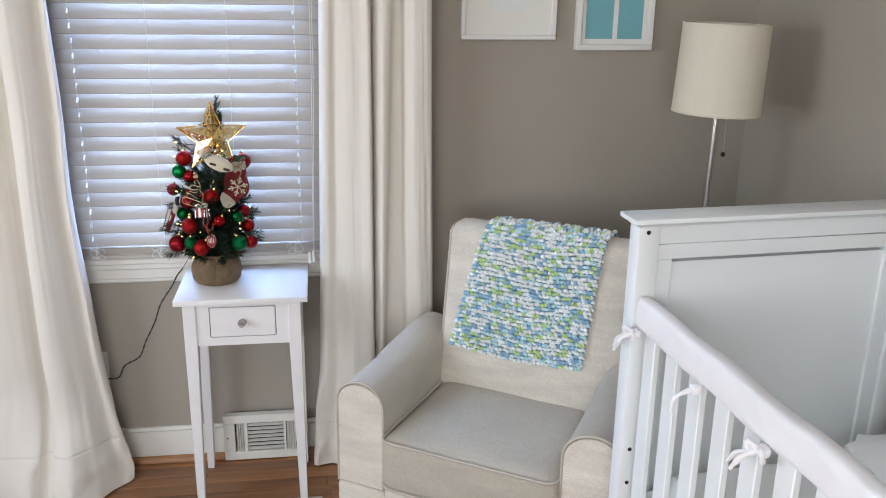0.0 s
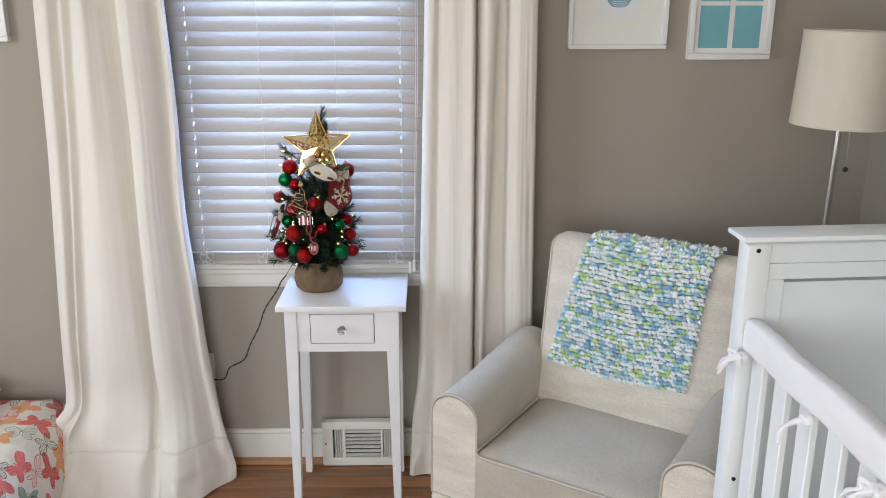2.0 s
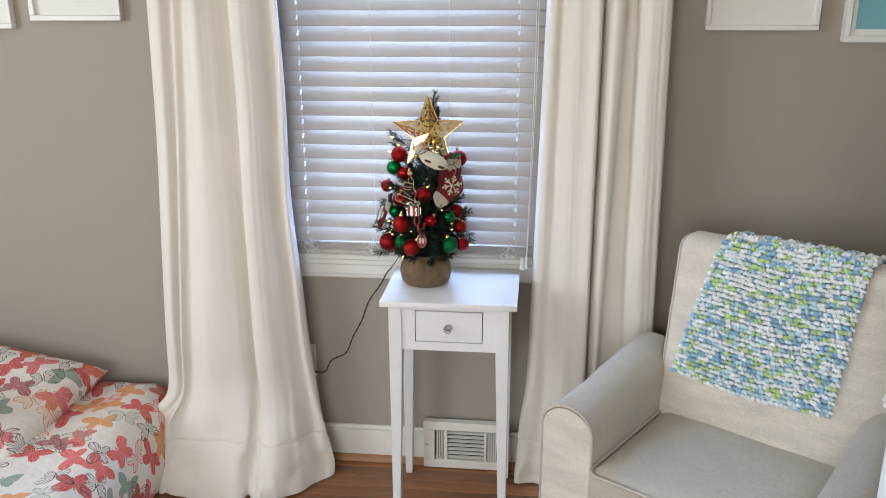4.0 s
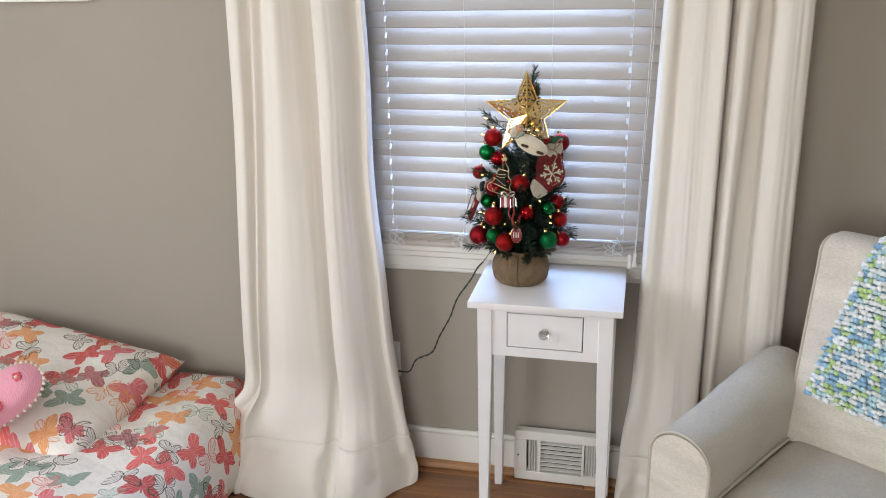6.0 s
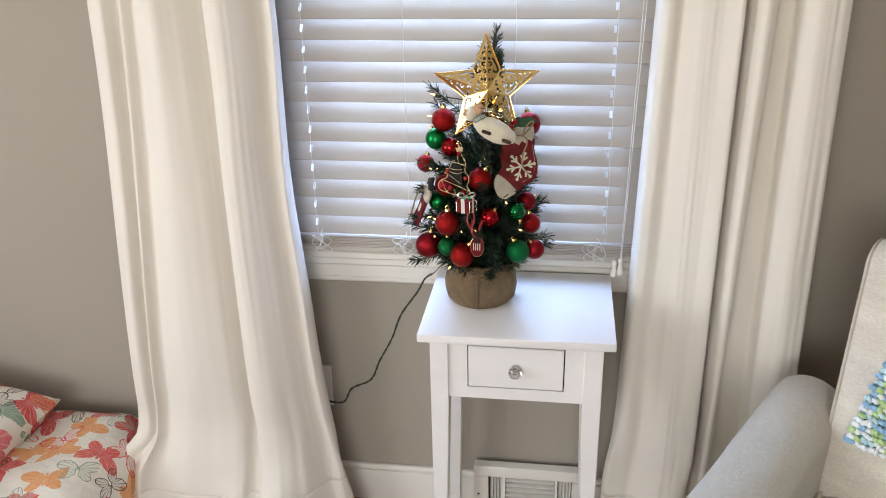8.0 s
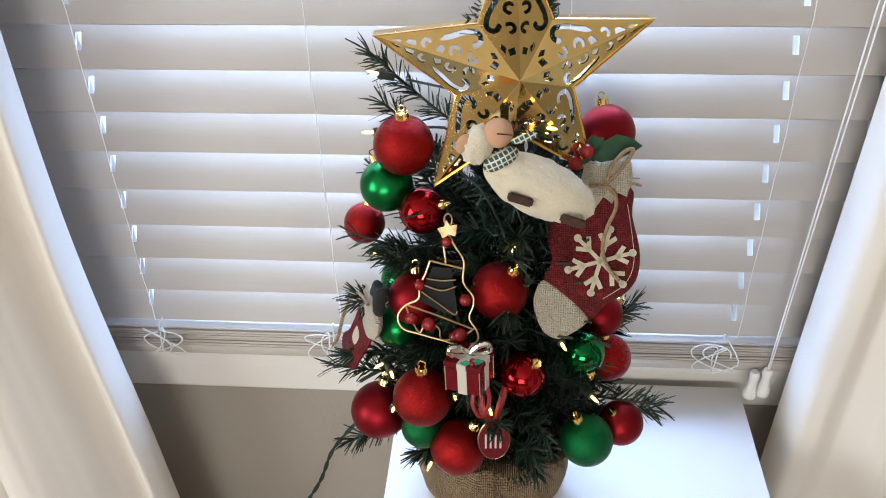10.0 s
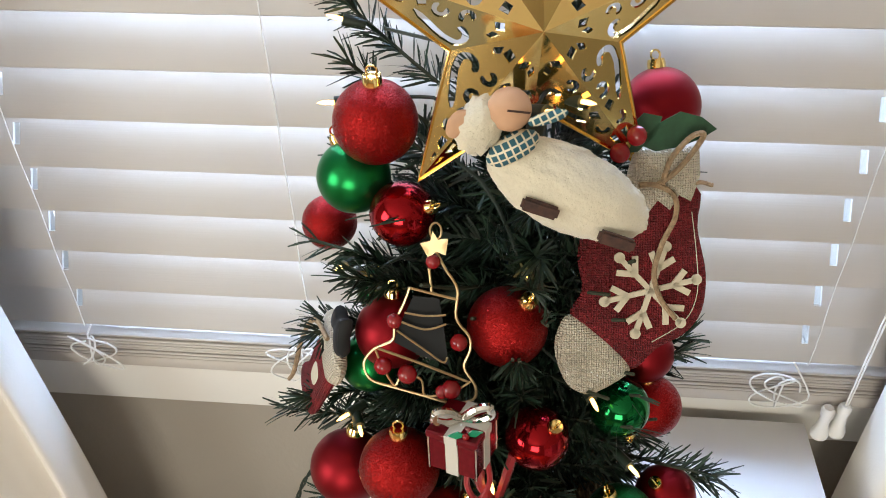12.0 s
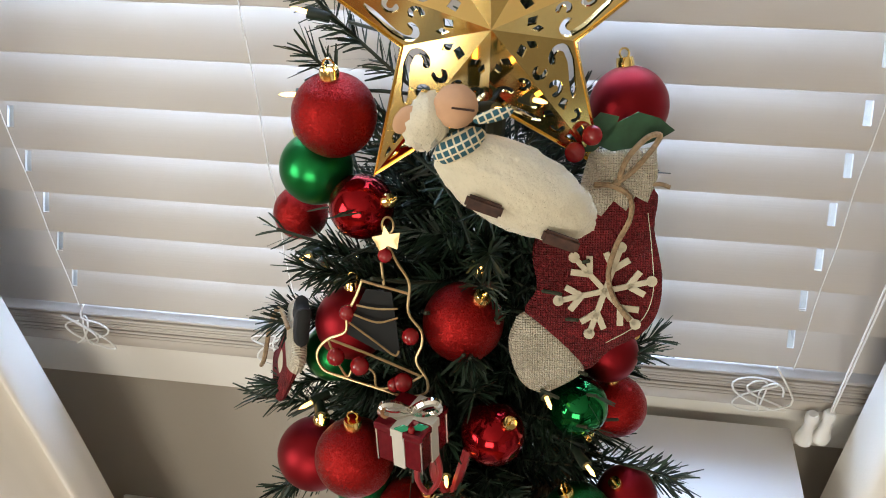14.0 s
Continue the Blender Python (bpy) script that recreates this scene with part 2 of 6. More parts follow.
def finish(bm, name, material, smooth=True):
    me = bpy.data.meshes.new(name)
    bmesh.ops.recalc_face_normals(bm, faces=bm.faces[:])
    bm.to_mesh(me)
    bm.free()
    for mm in (material if isinstance(material, (list, tuple)) else [material]):
        me.materials.append(mm)
    if smooth:
        me.polygons.foreach_set("use_smooth", [True] * len(me.polygons))
        me.set_sharp_from_angle(angle=radians(38))
    return me


def part(name, bm, material, parent=None, label="", m=None, smooth=True):
    ob = new(name, finish(bm, name, material, smooth))
    if parent is not None:
        ob.parent = parent
    if m is not None:
        ob.matrix_basis = m
    if label:
        tagged(ob, label)
    return ob


def box(x0, x1, y0, y1, z0, z1, bevel=0.0, seg=2, bm=None):
    bm = bm or bmesh.new()
    r = bmesh.ops.create_cube(bm, size=1.0, matrix=Matrix.Translation(((x0 + x1) / 2, (y0 + y1) / 2, (z0 + z1) / 2)) @ Matrix.Diagonal((abs(x1 - x0), abs(y1 - y0), abs(z1 - z0), 1)))
    if bevel:
        edges = list({e for v in r["verts"] for e in v.link_edges})
        bmesh.ops.bevel(bm, geom=edges, offset=bevel, segments=seg, affect="EDGES", profile=0.5)
    return bm


def tube(points, r, n=8, closed=False, bm=None, caps=True):
    """A round bar along points; r may be one radius or one for each point."""
    bm = bm or bmesh.new()
    pts = [Vector(p) for p in points]
    k = len(pts)
    rr = r if isinstance(r, (list, tuple)) else [r] * k
    rings = []
    up = None
    for i, p in enumerate(pts):
        a = pts[(i - 1) % k] if closed or i else p
        b = pts[(i + 1) % k] if closed or i < k - 1 else p
        t = (b - a).normalized()
        if up is None:
            up = t.orthogonal().normalized()
        up = (up - t * up.dot(t))
        up = up.normalized() if up.length > 1e-6 else t.orthogonal().normalized()
        side = t.cross(up)
        rings.append([bm.verts.new(p + (up * math.cos(2 * math.pi * j / n) + side * math.sin(2 * math.pi * j / n)) * rr[i]) for j in range(n)])
    for i in range(k if closed else k - 1):
        a, b = rings[i], rings[(i + 1) % k]
        for j in range(n):
            bm.faces.new((a[j], a[(j + 1) % n], b[(j + 1) % n], b[j]))
    if caps and not closed:
        bm.faces.new(rings[0][::-1])
        bm.faces.new(rings[-1])
    return bm


def lathe(profile, n=24, bm=None, m=None):
    """Turns (radius, height) pairs round the z axis."""
    bm = bm or bmesh.new()
    m = m or Matrix()
    rings = []
    for r, z in profile:
        if r < 1e-6:
            rings.append([bm.verts.new(m @ Vector((0, 0, z)))])
        else:
            rings.append([bm.verts.new(m @ Vector((r * math.cos(2 * math.pi * j / n), r * math.sin(2 * math.pi * j / n), z))) for j in range(n)])
    for a, b in zip(rings, rings[1:]):
        for j in range(n):
            q = [a[j % len(a)], a[(j + 1) % len(a)], b[(j + 1) % len(b)], b[j % len(b)]]
            q = list(dict.fromkeys(q))
            if len(q) > 2:
                bm.faces.new(q)
    return bm


def sheet(f, nu, nv, uvf=None, bm=None):
    """A surface f(u, v), u and v from 0 to 1."""
    bm = bm or bmesh.new()
    g = [[bm.verts.new(f(i / nu, j / nv)) for i in range(nu + 1)] for j in range(nv + 1)]
    lay = bm.loops.layers.uv.verify() if uvf else None
    for j in range(nv):
        for i in range(nu):
            fc = bm.faces.new((g[j][i], g[j][i + 1], g[j + 1][i + 1], g[j + 1][i]))
            if lay:
                for lp, (a, b) in zip(fc.loops, ((i, j), (i + 1, j), (i + 1, j + 1), (i, j + 1))):
                    lp[lay].uv = uvf(a / nu, b / nv)
    return bm


def outline(points, depth, bm=None, m=None, bevel=0.0):
    """A flat shape of (x, z) points, depth thick along y, its front at y = 0."""
    bm = bm or bmesh.new()
    m = m or Matrix()
    fr = [bm.verts.new(m @ Vector((x, 0, z))) for x, z in points]
    bk = [bm.verts.new(m @ Vector((x, depth, z))) for x, z in points]
    k = len(points)
    fs = [bm.faces.new(fr), bm.faces.new(bk[::-1])]
    for i in range(k):
        bm.faces.new((fr[i], bk[i], bk[(i + 1) % k], fr[(i + 1) % k]))
    bmesh.ops.triangulate(bm, faces=fs)
    return bm


def smooth_line(pts, step=6, closed=False):
    """Catmull-Rom through the points."""
    p = [Vector(q) for q in pts]
    k = len(p)
    res = []
    for i in range(k if closed else k - 1):
        a = p[(i - 1) % k] if closed or i else p[0]
        b, c = p[i], p[(i + 1) % k]
        d = p[(i + 2) % k] if closed or i + 2 < k else p[-1]
        for s in range(step):
            t = s / step
            res.append(0.5 * ((2 * b) + (c - a) * t + (2 * a - 5 * b + 4 * c - d) * t * t + (3 * b - a - 3 * c + d) * t ** 3))
    if not closed:
        res.append(p[-1])
    return res


def ease(a, b, x):
    t = min(1.0, max(0.0, (x - a) / (b - a)))
    return t * t * (3 - 2 * t)


def fbm(x, y=0.0, z=0.0):
    return noise.noise((x, y, z)) + 0.5 * noise.noise((2.1 * x + 7, 2.1 * y, 2.1 * z))


# ---- the room ----
XL, XR, YB, H = -2.5, 1.72, -4.2, 2.5
WX0, WX1, WZ0, WZ1 = -0.40, 0.26, 0.752, 2.12


def wall_with_hole(name, label, axis, at, thick, a0, a1, hole):
    """A wall across x or y, with one opening (a from, a to, z from, z to)."""
    ob = thing(name, None, label, "wall", kind="structure")
    h0, h1, k0, k1 = hole
    for s0, s1, z0, z1 in ((a0, h0, 0, H), (h1, a1, 0, H), (h0, h1, 0, k0), (h0, h1, k1, H)):
        b = box(s0, s1, at, at + thick, z0, z1) if axis == "x" else box(at, at + thick, s0, s1, z0, z1)
        part("wall_panel", b, WALL, ob)
    return ob


wall_with_hole("wall_north", "greige painted wall with one window", "x", 0.0, 0.16, XL - 0.16, XR + 0.16, (WX0, WX1, WZ0, WZ1))
wall_with_hole("wall_west", "greige painted wall with a side window", "y", XL - 0.16, 0.16, YB, 0.0, (-2.7, -1.2, 0.85, 2.1))
wall_with_hole("wall_south", "greige painted wall with a window", "x", YB - 0.16, 0.16, XL - 0.16, XR + 0.16, (-1.3, 0.5, 0.85, 2.1))
tagged(part("wall_east", box(XR, XR + 0.16, YB, 0.0, 0, H), WALL), "plain greige painted wall", "wall", kind="structure")
tagged(part("ceiling", box(XL - 0.16, XR + 0.16, YB - 0.16, 0.16, H, H + 0.12), CEIL), "plain white painted ceiling", "ceiling", kind="structure")
# unseen plane, added because the sky is nearly black below its horizon
tagged(part("ground", box(-60, 60, -60, 60, -0.9, -0.7), ADDED_GROUND), "added unseen ground plane outside the room", "ground", kind="structure")

bb = box(XL, XR, -0.018, 0, 0.004, 0.112, 0.0)
box(XL, XR, -0.013, 0, 0.112, 0.126, 0.004, 2, bb)
tagged(part("baseboard", bb, TRIM), "white painted baseboard along the window wall", "baseboard", kind="structure")
bb = box(XR - 0.018, XR, YB, -0.019, 0.004, 0.112)
box(XR - 0.013, XR, YB, -0.019, 0.112, 0.126, 0.004, 2, bb)
tagged(part("baseboard", bb, TRIM), "white painted baseboard", "baseboard", kind="structure")
sm = sheet(lambda u, v: Vector((XL + (XR - XL) * u, -0.018 - 0.018 * math.cos(v * math.pi / 2), 0.002 + 0.02 * math.sin(v * math.pi / 2))), 1, 6)
tagged(part("shoe_moulding", sm, SHOE), "orange-brown wooden quarter-round moulding", "moulding", kind="structure")

# window: casing, sash, pane
win = thing("window_1", None, "white-trimmed window behind a closed blind", "window", kind="structure")
part("window_frame", box(WX0, WX0 + 0.04, 0.05, 0.09, WZ0, WZ1, 0.003), TRIM, win)
part("window_frame", box(WX1 - 0.04, WX1, 0.05, 0.09, WZ0, WZ1, 0.003), TRIM, win)
part("window_frame", box(WX0 + 0.041, WX1 - 0.041, 0.05, 0.09, WZ0, WZ0 + 0.016, 0.003), TRIM, win)
part("window_frame", box(WX0 + 0.041, WX1 - 0.041, 0.05, 0.09, WZ1 - 0.045, WZ1, 0.003), TRIM, win)
part("window_frame", box(WX0 + 0.041, WX1 - 0.041, 0.045, 0.085, 1.43, 1.47, 0.003), TRIM, win)
pane = part("pane", box(WX0 + 0.03, WX1 - 0.03, 0.066, 0.070, WZ0 + 0.03, WZ1 - 0.03), GLASS, win)
pane.visible_shadow = False
part("casing", box(WX0 - 0.085, WX0, -0.009, 0, WZ0, WZ1 + 0.085, 0.003), TRIM, win)
part("casing", box(WX1, WX1 + 0.085, -0.009, 0, WZ0, WZ1 + 0.085, 0.003), TRIM, win)
part("casing", box(WX0, WX1, -0.009, 0, WZ1, WZ1 + 0.085, 0.003), TRIM, win)
# stool and stepped apron
prof = [(0.0, 0.645), (-0.012, 0.645), (-0.016, 0.650), (-0.016, 0.658), (-0.022, 0.662), (-0.022, 0.690), (-0.028, 0.696), (-0.028, 0.708), (-0.034, 0.714), (-0.034, 0.726), (-0.030, 0.730), (0.0, 0.730)]
sb = bmesh.new()
e0 = [sb.verts.new((WX0 - 0.095, y, z)) for y, z in prof]
e1 = [sb.verts.new((WX1 + 0.095, y, z)) for y, z in prof]
for i in range(len(prof)):
    j = (i + 1) % len(prof)
    sb.faces.new((e0[i], e0[j], e1[j], e1[i]))
sb.faces.new(e0)
sb.faces.new(e1[::-1])
part("window_sill", sb, TRIM, win, "stepped white wooden sill and apron")
part("window_stool", box(WX0 - 0.085, WX1 + 0.085, -0.02, 0.049, 0.731, WZ0 - 0.001, 0.0), TRIM, win)

# blind
BX0, BX1, BY = -0.500, 0.322, -0.025
blind = thing("window_blind", None, "closed white faux-wood venetian blind in front of the window", "blind")
TILT = radians(58)
LADDERS = (-0.392, 0.242)
TAPES = (-0.182, 0.045)


def slat_mesh():
    bm = bmesh.new()
    xs = [BX0]
    for lx in LADDERS:
        xs += [lx - 0.0028, lx + 0.0028]
    xs.append(BX1)
    ds = [-0.025, -0.0085, 0.0085, 0.025]
    th = 0.0028

    def at(x, d, s):
        crown = 0.0016 * (1 - (d / 0.025) ** 2)
        u, w = d, s * th / 2 + crown
        return (x, u * math.cos(TILT) - w * math.sin(TILT), u * math.sin(TILT) + w * math.cos(TILT))

    vs = {}
    for i, x in enumerate(xs):
        for j, d in enumerate(ds):
            for s in (-1, 1):
                vs[i, j, s] = bm.verts.new(at(x, d, s))
    hole = lambda i, j: j == 1 and i in (1, 3)
    for i in range(len(xs) - 1):
        for j in range(3):
            if hole(i, j):
                for q in (((i, j), (i + 1, j)), ((i, j + 1), (i + 1, j + 1)), ((i, j), (i, j + 1)), ((i + 1, j), (i + 1, j + 1))):
                    (a, b), (c, d) = q
                    bm.faces.new((vs[a, b, -1], vs[c, d, -1], vs[c, d, 1], vs[a, b, 1]))
                continue
            for s in (-1, 1):
                bm.faces.new([vs[k] for k in ((i, j, s), (i + 1, j, s), (i + 1, j + 1, s), (i, j + 1, s))])
        for j in (0, 3):
            bm.faces.new([vs[k] for k in ((i, j, -1), (i + 1, j, -1), (i + 1, j, 1), (i, j, 1))])
    for i in (0, len(xs) - 1):
        for j in range(3):
            bm.faces.new([vs[k] for k in ((i, j, -1), (i, j + 1, -1), (i, j + 1, 1), (i, j, 1))])
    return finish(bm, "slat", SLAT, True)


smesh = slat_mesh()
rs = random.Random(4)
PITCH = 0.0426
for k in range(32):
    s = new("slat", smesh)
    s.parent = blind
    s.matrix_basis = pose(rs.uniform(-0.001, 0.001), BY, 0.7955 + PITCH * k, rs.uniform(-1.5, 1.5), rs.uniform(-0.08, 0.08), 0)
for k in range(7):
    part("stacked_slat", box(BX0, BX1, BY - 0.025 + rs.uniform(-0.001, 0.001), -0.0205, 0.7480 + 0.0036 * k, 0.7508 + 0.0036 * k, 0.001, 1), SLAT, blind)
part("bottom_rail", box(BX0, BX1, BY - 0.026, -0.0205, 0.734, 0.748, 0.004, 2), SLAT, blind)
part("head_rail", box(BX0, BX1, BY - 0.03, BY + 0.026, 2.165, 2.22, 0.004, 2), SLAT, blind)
for lx in LADDERS + TAPES:
    part("ladder_cord", tube([(lx + 0.004 + 0.0006 * math.sin(i * 1.3), BY - 0.0165, 0.775 + i * 0.0219) for i in range(64)], 0.0005, 5), STRING, blind)
for x0, off in ((-0.378, 0.0), (0.222, 1.7), (-0.19, 3.1)):
    kn = [(x0 + 0.026 * math.sin(2.3 * a + off) * (0.5 + 0.5 * math.cos(0.7 * a)), BY - 0.032 - 0.003 * math.sin(3 * a), 0.757 + 0.018 * math.cos(1.7 * a + off)) for a in [q * 0.33 for q in range(34)]]
    kn = [(x0 + 0.006, BY - 0.03, 0.79)] + kn
    part("knotted_cord", tube(smooth_line(kn, 3), 0.0009, 5), STRING, blind)
for dx in (0.0, 0.006):
    part("pull_cord", tube([(0.292 + dx, BY - 0.034, 2.17), (0.290 + dx, BY - 0.036, 1.3), (0.279 + dx * 0.3, BY - 0.034, 0.742)], 0.0008, 5), STRING, blind)
for dx, dz in ((0.0, 0.0), (-0.013, -0.004)):
    part("tassel", lathe([(0, 0.745), (0.004, 0.745), (0.0055, 0.742), (0.0055, 0.737), (0.0042, 0.733), (0.0052, 0.722), (0.0075, 0.714), (0.0072, 0.709), (0.004, 0.706), (0, 0.706)], 14, m=Matrix.Translation((0.2795 + dx, BY - 0.034, dz + 0.002))), PLASTIC, blind, "white plastic cord tassel")


# curtains: each fold line is (x high up, x near the floor, how far it stands out)
def curtain(name, label, folds, flare, front, seed):
    ob = thing(name, None, label, "curtain", "curtains at the window")
    xs_hi = [q[0] for q in folds]
    xs_lo = [q[1] for q in folds]
    outs = [q[2] for q in folds]
    n = len(folds) - 1
    # cloth runs evenly along its length, so steep fold sides get their share
    run = [0.0]
    for i in range(n):
        run.append(run[-1] + math.hypot(xs_hi[i + 1] - xs_hi[i], 0.7 * (outs[i + 1] - outs[i])))
    run = [q / run[-1] for q in run]

    def spline(vals, u):
        i = 0
        while i < n - 1 and u > run[i + 1]:
            i += 1
        h = run[i + 1] - run[i]
        t = (u - run[i]) / h
        slope = lambda k: 0.0 if k in (0, n) else (vals[k + 1] - vals[k - 1]) / (run[k + 1] - run[k - 1])
        m0, m1 = slope(i) * h, slope(i + 1) * h
        return (2 * t ** 3 - 3 * t * t + 1) * vals[i] + (t ** 3 - 2 * t * t + t) * m0 + (3 * t * t - 2 * t ** 3) * vals[i + 1] + (t ** 3 - t * t) * m1

    def f(u, z, out=0.0):
        e = min(1.0, max(0.0, (1.6 - z) / 1.35))
        wob = 0.05 * fbm(u * 2.0, z * 0.8, seed)
        uu = min(1.0, max(0.0, u + 0.10 * wob * math.sin(math.pi * u)))
        x = spline(xs_hi, uu) * (1 - e) + spline(xs_lo, uu) * e + flare(u, z)
        soft = 1.0 - 0.35 * ease(0.45, 0.1, z)
        y = -0.062 - spline(outs, uu) * soft - front(u, z)
        y += 0.006 * fbm(u * 5, z * 1.1, seed + 3) + 0.0022 * fbm(u * 26, z * 1.5, seed + 4)
        low = ease(0.42, 0.05, z)
        y += 0.032 * fbm(u * 7 + 2, z * 5, seed) * low
        x += 0.012 * fbm(u * 6, z * 5, seed + 5) * low
        return Vector((x, min(y, -0.050) - out, z))

    def body(u, v):
        p = f(u, 2.24 - v * (2.24 - 0.150))
        return p

    def hem(u, v):
        z = 0.158 * (1 - v)
        crumple = 0.012 * fbm(u * 11, z * 14, seed) * math.sin(math.pi * min(1, v + 0.1))
        p = f(u, z, 0.0016 + crumple * ease(0.0, 0.25, v) + 0.035 * ease(0.6, 1.0, v) * max(0.0, fbm(u * 5, 1.0, seed)))
        p.z = max(0.003 + 0.004 * math.sin(17 * u) ** 2, p.z + 0.010 * fbm(u * 7, 0, seed) * v)
        return p

    part("panel", sheet(body, 260, 110), CURT, ob)
    part("hem", sheet(hem, 260, 30), CURT, ob)
    part("hem_seam", tube([f(i / 200, 0.154, 0.0026) for i in range(201)], 0.0007, 5), CURT, ob)
    for o in ob.children:
        if o.name.startswith("hem_seam"):
            continue
        sol = o.modifiers.new("cloth", "SOLIDIFY")
        sol.thickness, sol.offset = 0.0012, 0
    return ob


curtain("curtain", "ivory cotton curtain pooling on the floor",
        [(-0.792, -0.840, 0.052), (-0.776, -0.828, 0.066), (-0.748, -0.808, 0.072), (-0.728, -0.797, 0.046), (-0.708, -0.786, 0.068), (-0.688, -0.772, 0.050),
         (-0.652, -0.690, 0.086), (-0.616, -0.590, 0.062), (-0.578, -0.558, 0.016), (-0.560, -0.546, 0.026), (-0.549, -0.536, 0.086), (-0.520, -0.500, 0.100),
         (-0.478, -0.446, 0.078), (-0.450, -0.415, 0.050), (-0.430, -0.398, 0.062), (-0.430, -0.388, 0.048), (-0.433, -0.386, 0.030)],
        lambda u, z: (0.030 * ease(0.6, 0.0, z) + 0.034 * ease(0.26, 0.0, z) - 0.012 * math.sin(math.pi * ease(1.3, 0.55, z))) * ease(0.45, 1.0, u) - 0.075 * ease(0.30, 0.19, z) * (1 - ease(0.0, 0.5, u)),
        lambda u, z: 0.035 * ease(1.2, 0.4, z) * (1 - ease(0.6, 1.0, u)) + (0.070 * ease(0.36, 0.12, z) + 0.085 * ease(0.20, 0.0, z)) * (1 - 0.75 * ease(0.60, 1.0, u)), 2.0)
curtain("curtain", "ivory cotton curtain hanging beside the armchair",
        [(0.320, 0.288, 0.002), (0.326, 0.294, 0.040), (0.346, 0.312, 0.052), (0.362, 0.345, 0.040), (0.388, 0.385, 0.064), (0.432, 0.426, 0.066), (0.458, 0.458, 0.076),
         (0.4655, 0.466, 0.050), (0.470, 0.470, 0.016), (0.478, 0.476, 0.050), (0.498, 0.486, 0.076), (0.524, 0.496, 0.066), (0.538, 0.506, 0.026), (0.556, 0.560, 0.020),
         (0.566, 0.574, 0.060), (0.592, 0.606, 0.076), (0.622, 0.640, 0.070), (0.638, 0.656, 0.062), (0.644, 0.660, 0.048)],
        lambda u, z: -0.032 * ease(0.4, 0.0, z) * (1 - ease(0.0, 0.4, u)),
        lambda u, z: 0.03 * ease(0.5, 0.0, z) * (1 - u), 7.3)
rod = thing("curtain_rod", None, "plain brushed steel curtain rod above the window", "curtain rod")
part("rod", tube([(-0.98, -0.09, 2.245), (0.84, -0.09, 2.245)], 0.011, 12), STEEL, rod)
for x in (-0.93, 0.79):
    part("bracket", box(x - 0.01, x + 0.01, -0.082, 0.0, 2.235, 2.255, 0.003), STEEL, rod)


# ---- floor register ----
vent = thing("wall_register", pose(0, 0, 0), "white steel wall register set over the baseboard", "air vent")
vx0, vx1, vz0, vz1 = -0.040, 0.237, 0.003, 0.170
vb = box(vx0, vx1, -0.046, -0.0185, vz0, vz0 + 0.03, 0.002, 1)
box(vx0, vx1, -0.046, -0.0185, vz1 - 0.03, vz1, 0.002, 1, vb)
box(vx0, vx0 + 0.036, -0.046, -0.0185, vz0 + 0.0301, vz1 - 0.0301, 0.0, 1, vb)
box(vx1 - 0.036, vx1, -0.046, -0.0185, vz0 + 0.0301, vz1 - 0.0301, 0.0, 1, vb)
part("frame", vb, VENTM, vent)
# shallow plate, coloured near black for the shade between the louvres
part("backing", box(vx0 + 0.002, vx1 - 0.002, -0.0186, -0.0182, vz0 + 0.002, vz1 - 0.002), DUCT_SHADE, vent)
box_l, box_r = vx0 + 0.037, vx1 - 0.037
part("mullion", box(box_l + 0.034, box_l + 0.041, -0.044, -0.030, vz0 + 0.031, vz1 - 0.031), VENTM, vent)
part("mullion", box(box_r - 0.041, box_r - 0.034, -0.044, -0.030, vz0 + 0.031, vz1 - 0.031), VENTM, vent)
for side in (box_l + 0.003, box_r - 0.032):
    for k in range(4):
        part("louvre", box(-0.0013, 0.0013, -0.006, 0.006, 0, 0.104), VENTM, vent, m=pose(side + 0.004 + 0.0075 * k, -0.0370, vz0 + 0.0315, 0, 0, 28))
for k in range(7):
    part("louvre", box(box_l + 0.042, box_r - 0.042, -0.0065, 0.0065, -0.0012, 0.0012), VENTM, vent, m=pose(0, -0.0385, vz0 + 0.040 + 0.0146 * k, 8, 0, 0))
for x in (vx0 + 0.012, vx1 - 0.012):
    part("screw", lathe([(0, 0.0), (0.003, 0.0), (0.0025, 0.0012), (0, 0.0014)], 10, m=pose(x, -0.0461, 0.087, 90)), DARKM, vent)
plate = thing("outlet", pose(-0.43, -0.0005, 0.35), "white plastic wall outlet half behind the curtain", "outlet")
part("cover_plate", box(-0.035, 0.035, -0.006, 0, -0.057, 0.057, 0.003, 2), PLASTIC, plate)
part("plug", box(-0.012, 0.013, -0.03, -0.0062, -0.032, -0.006, 0.004, 2), CORDM, plate)


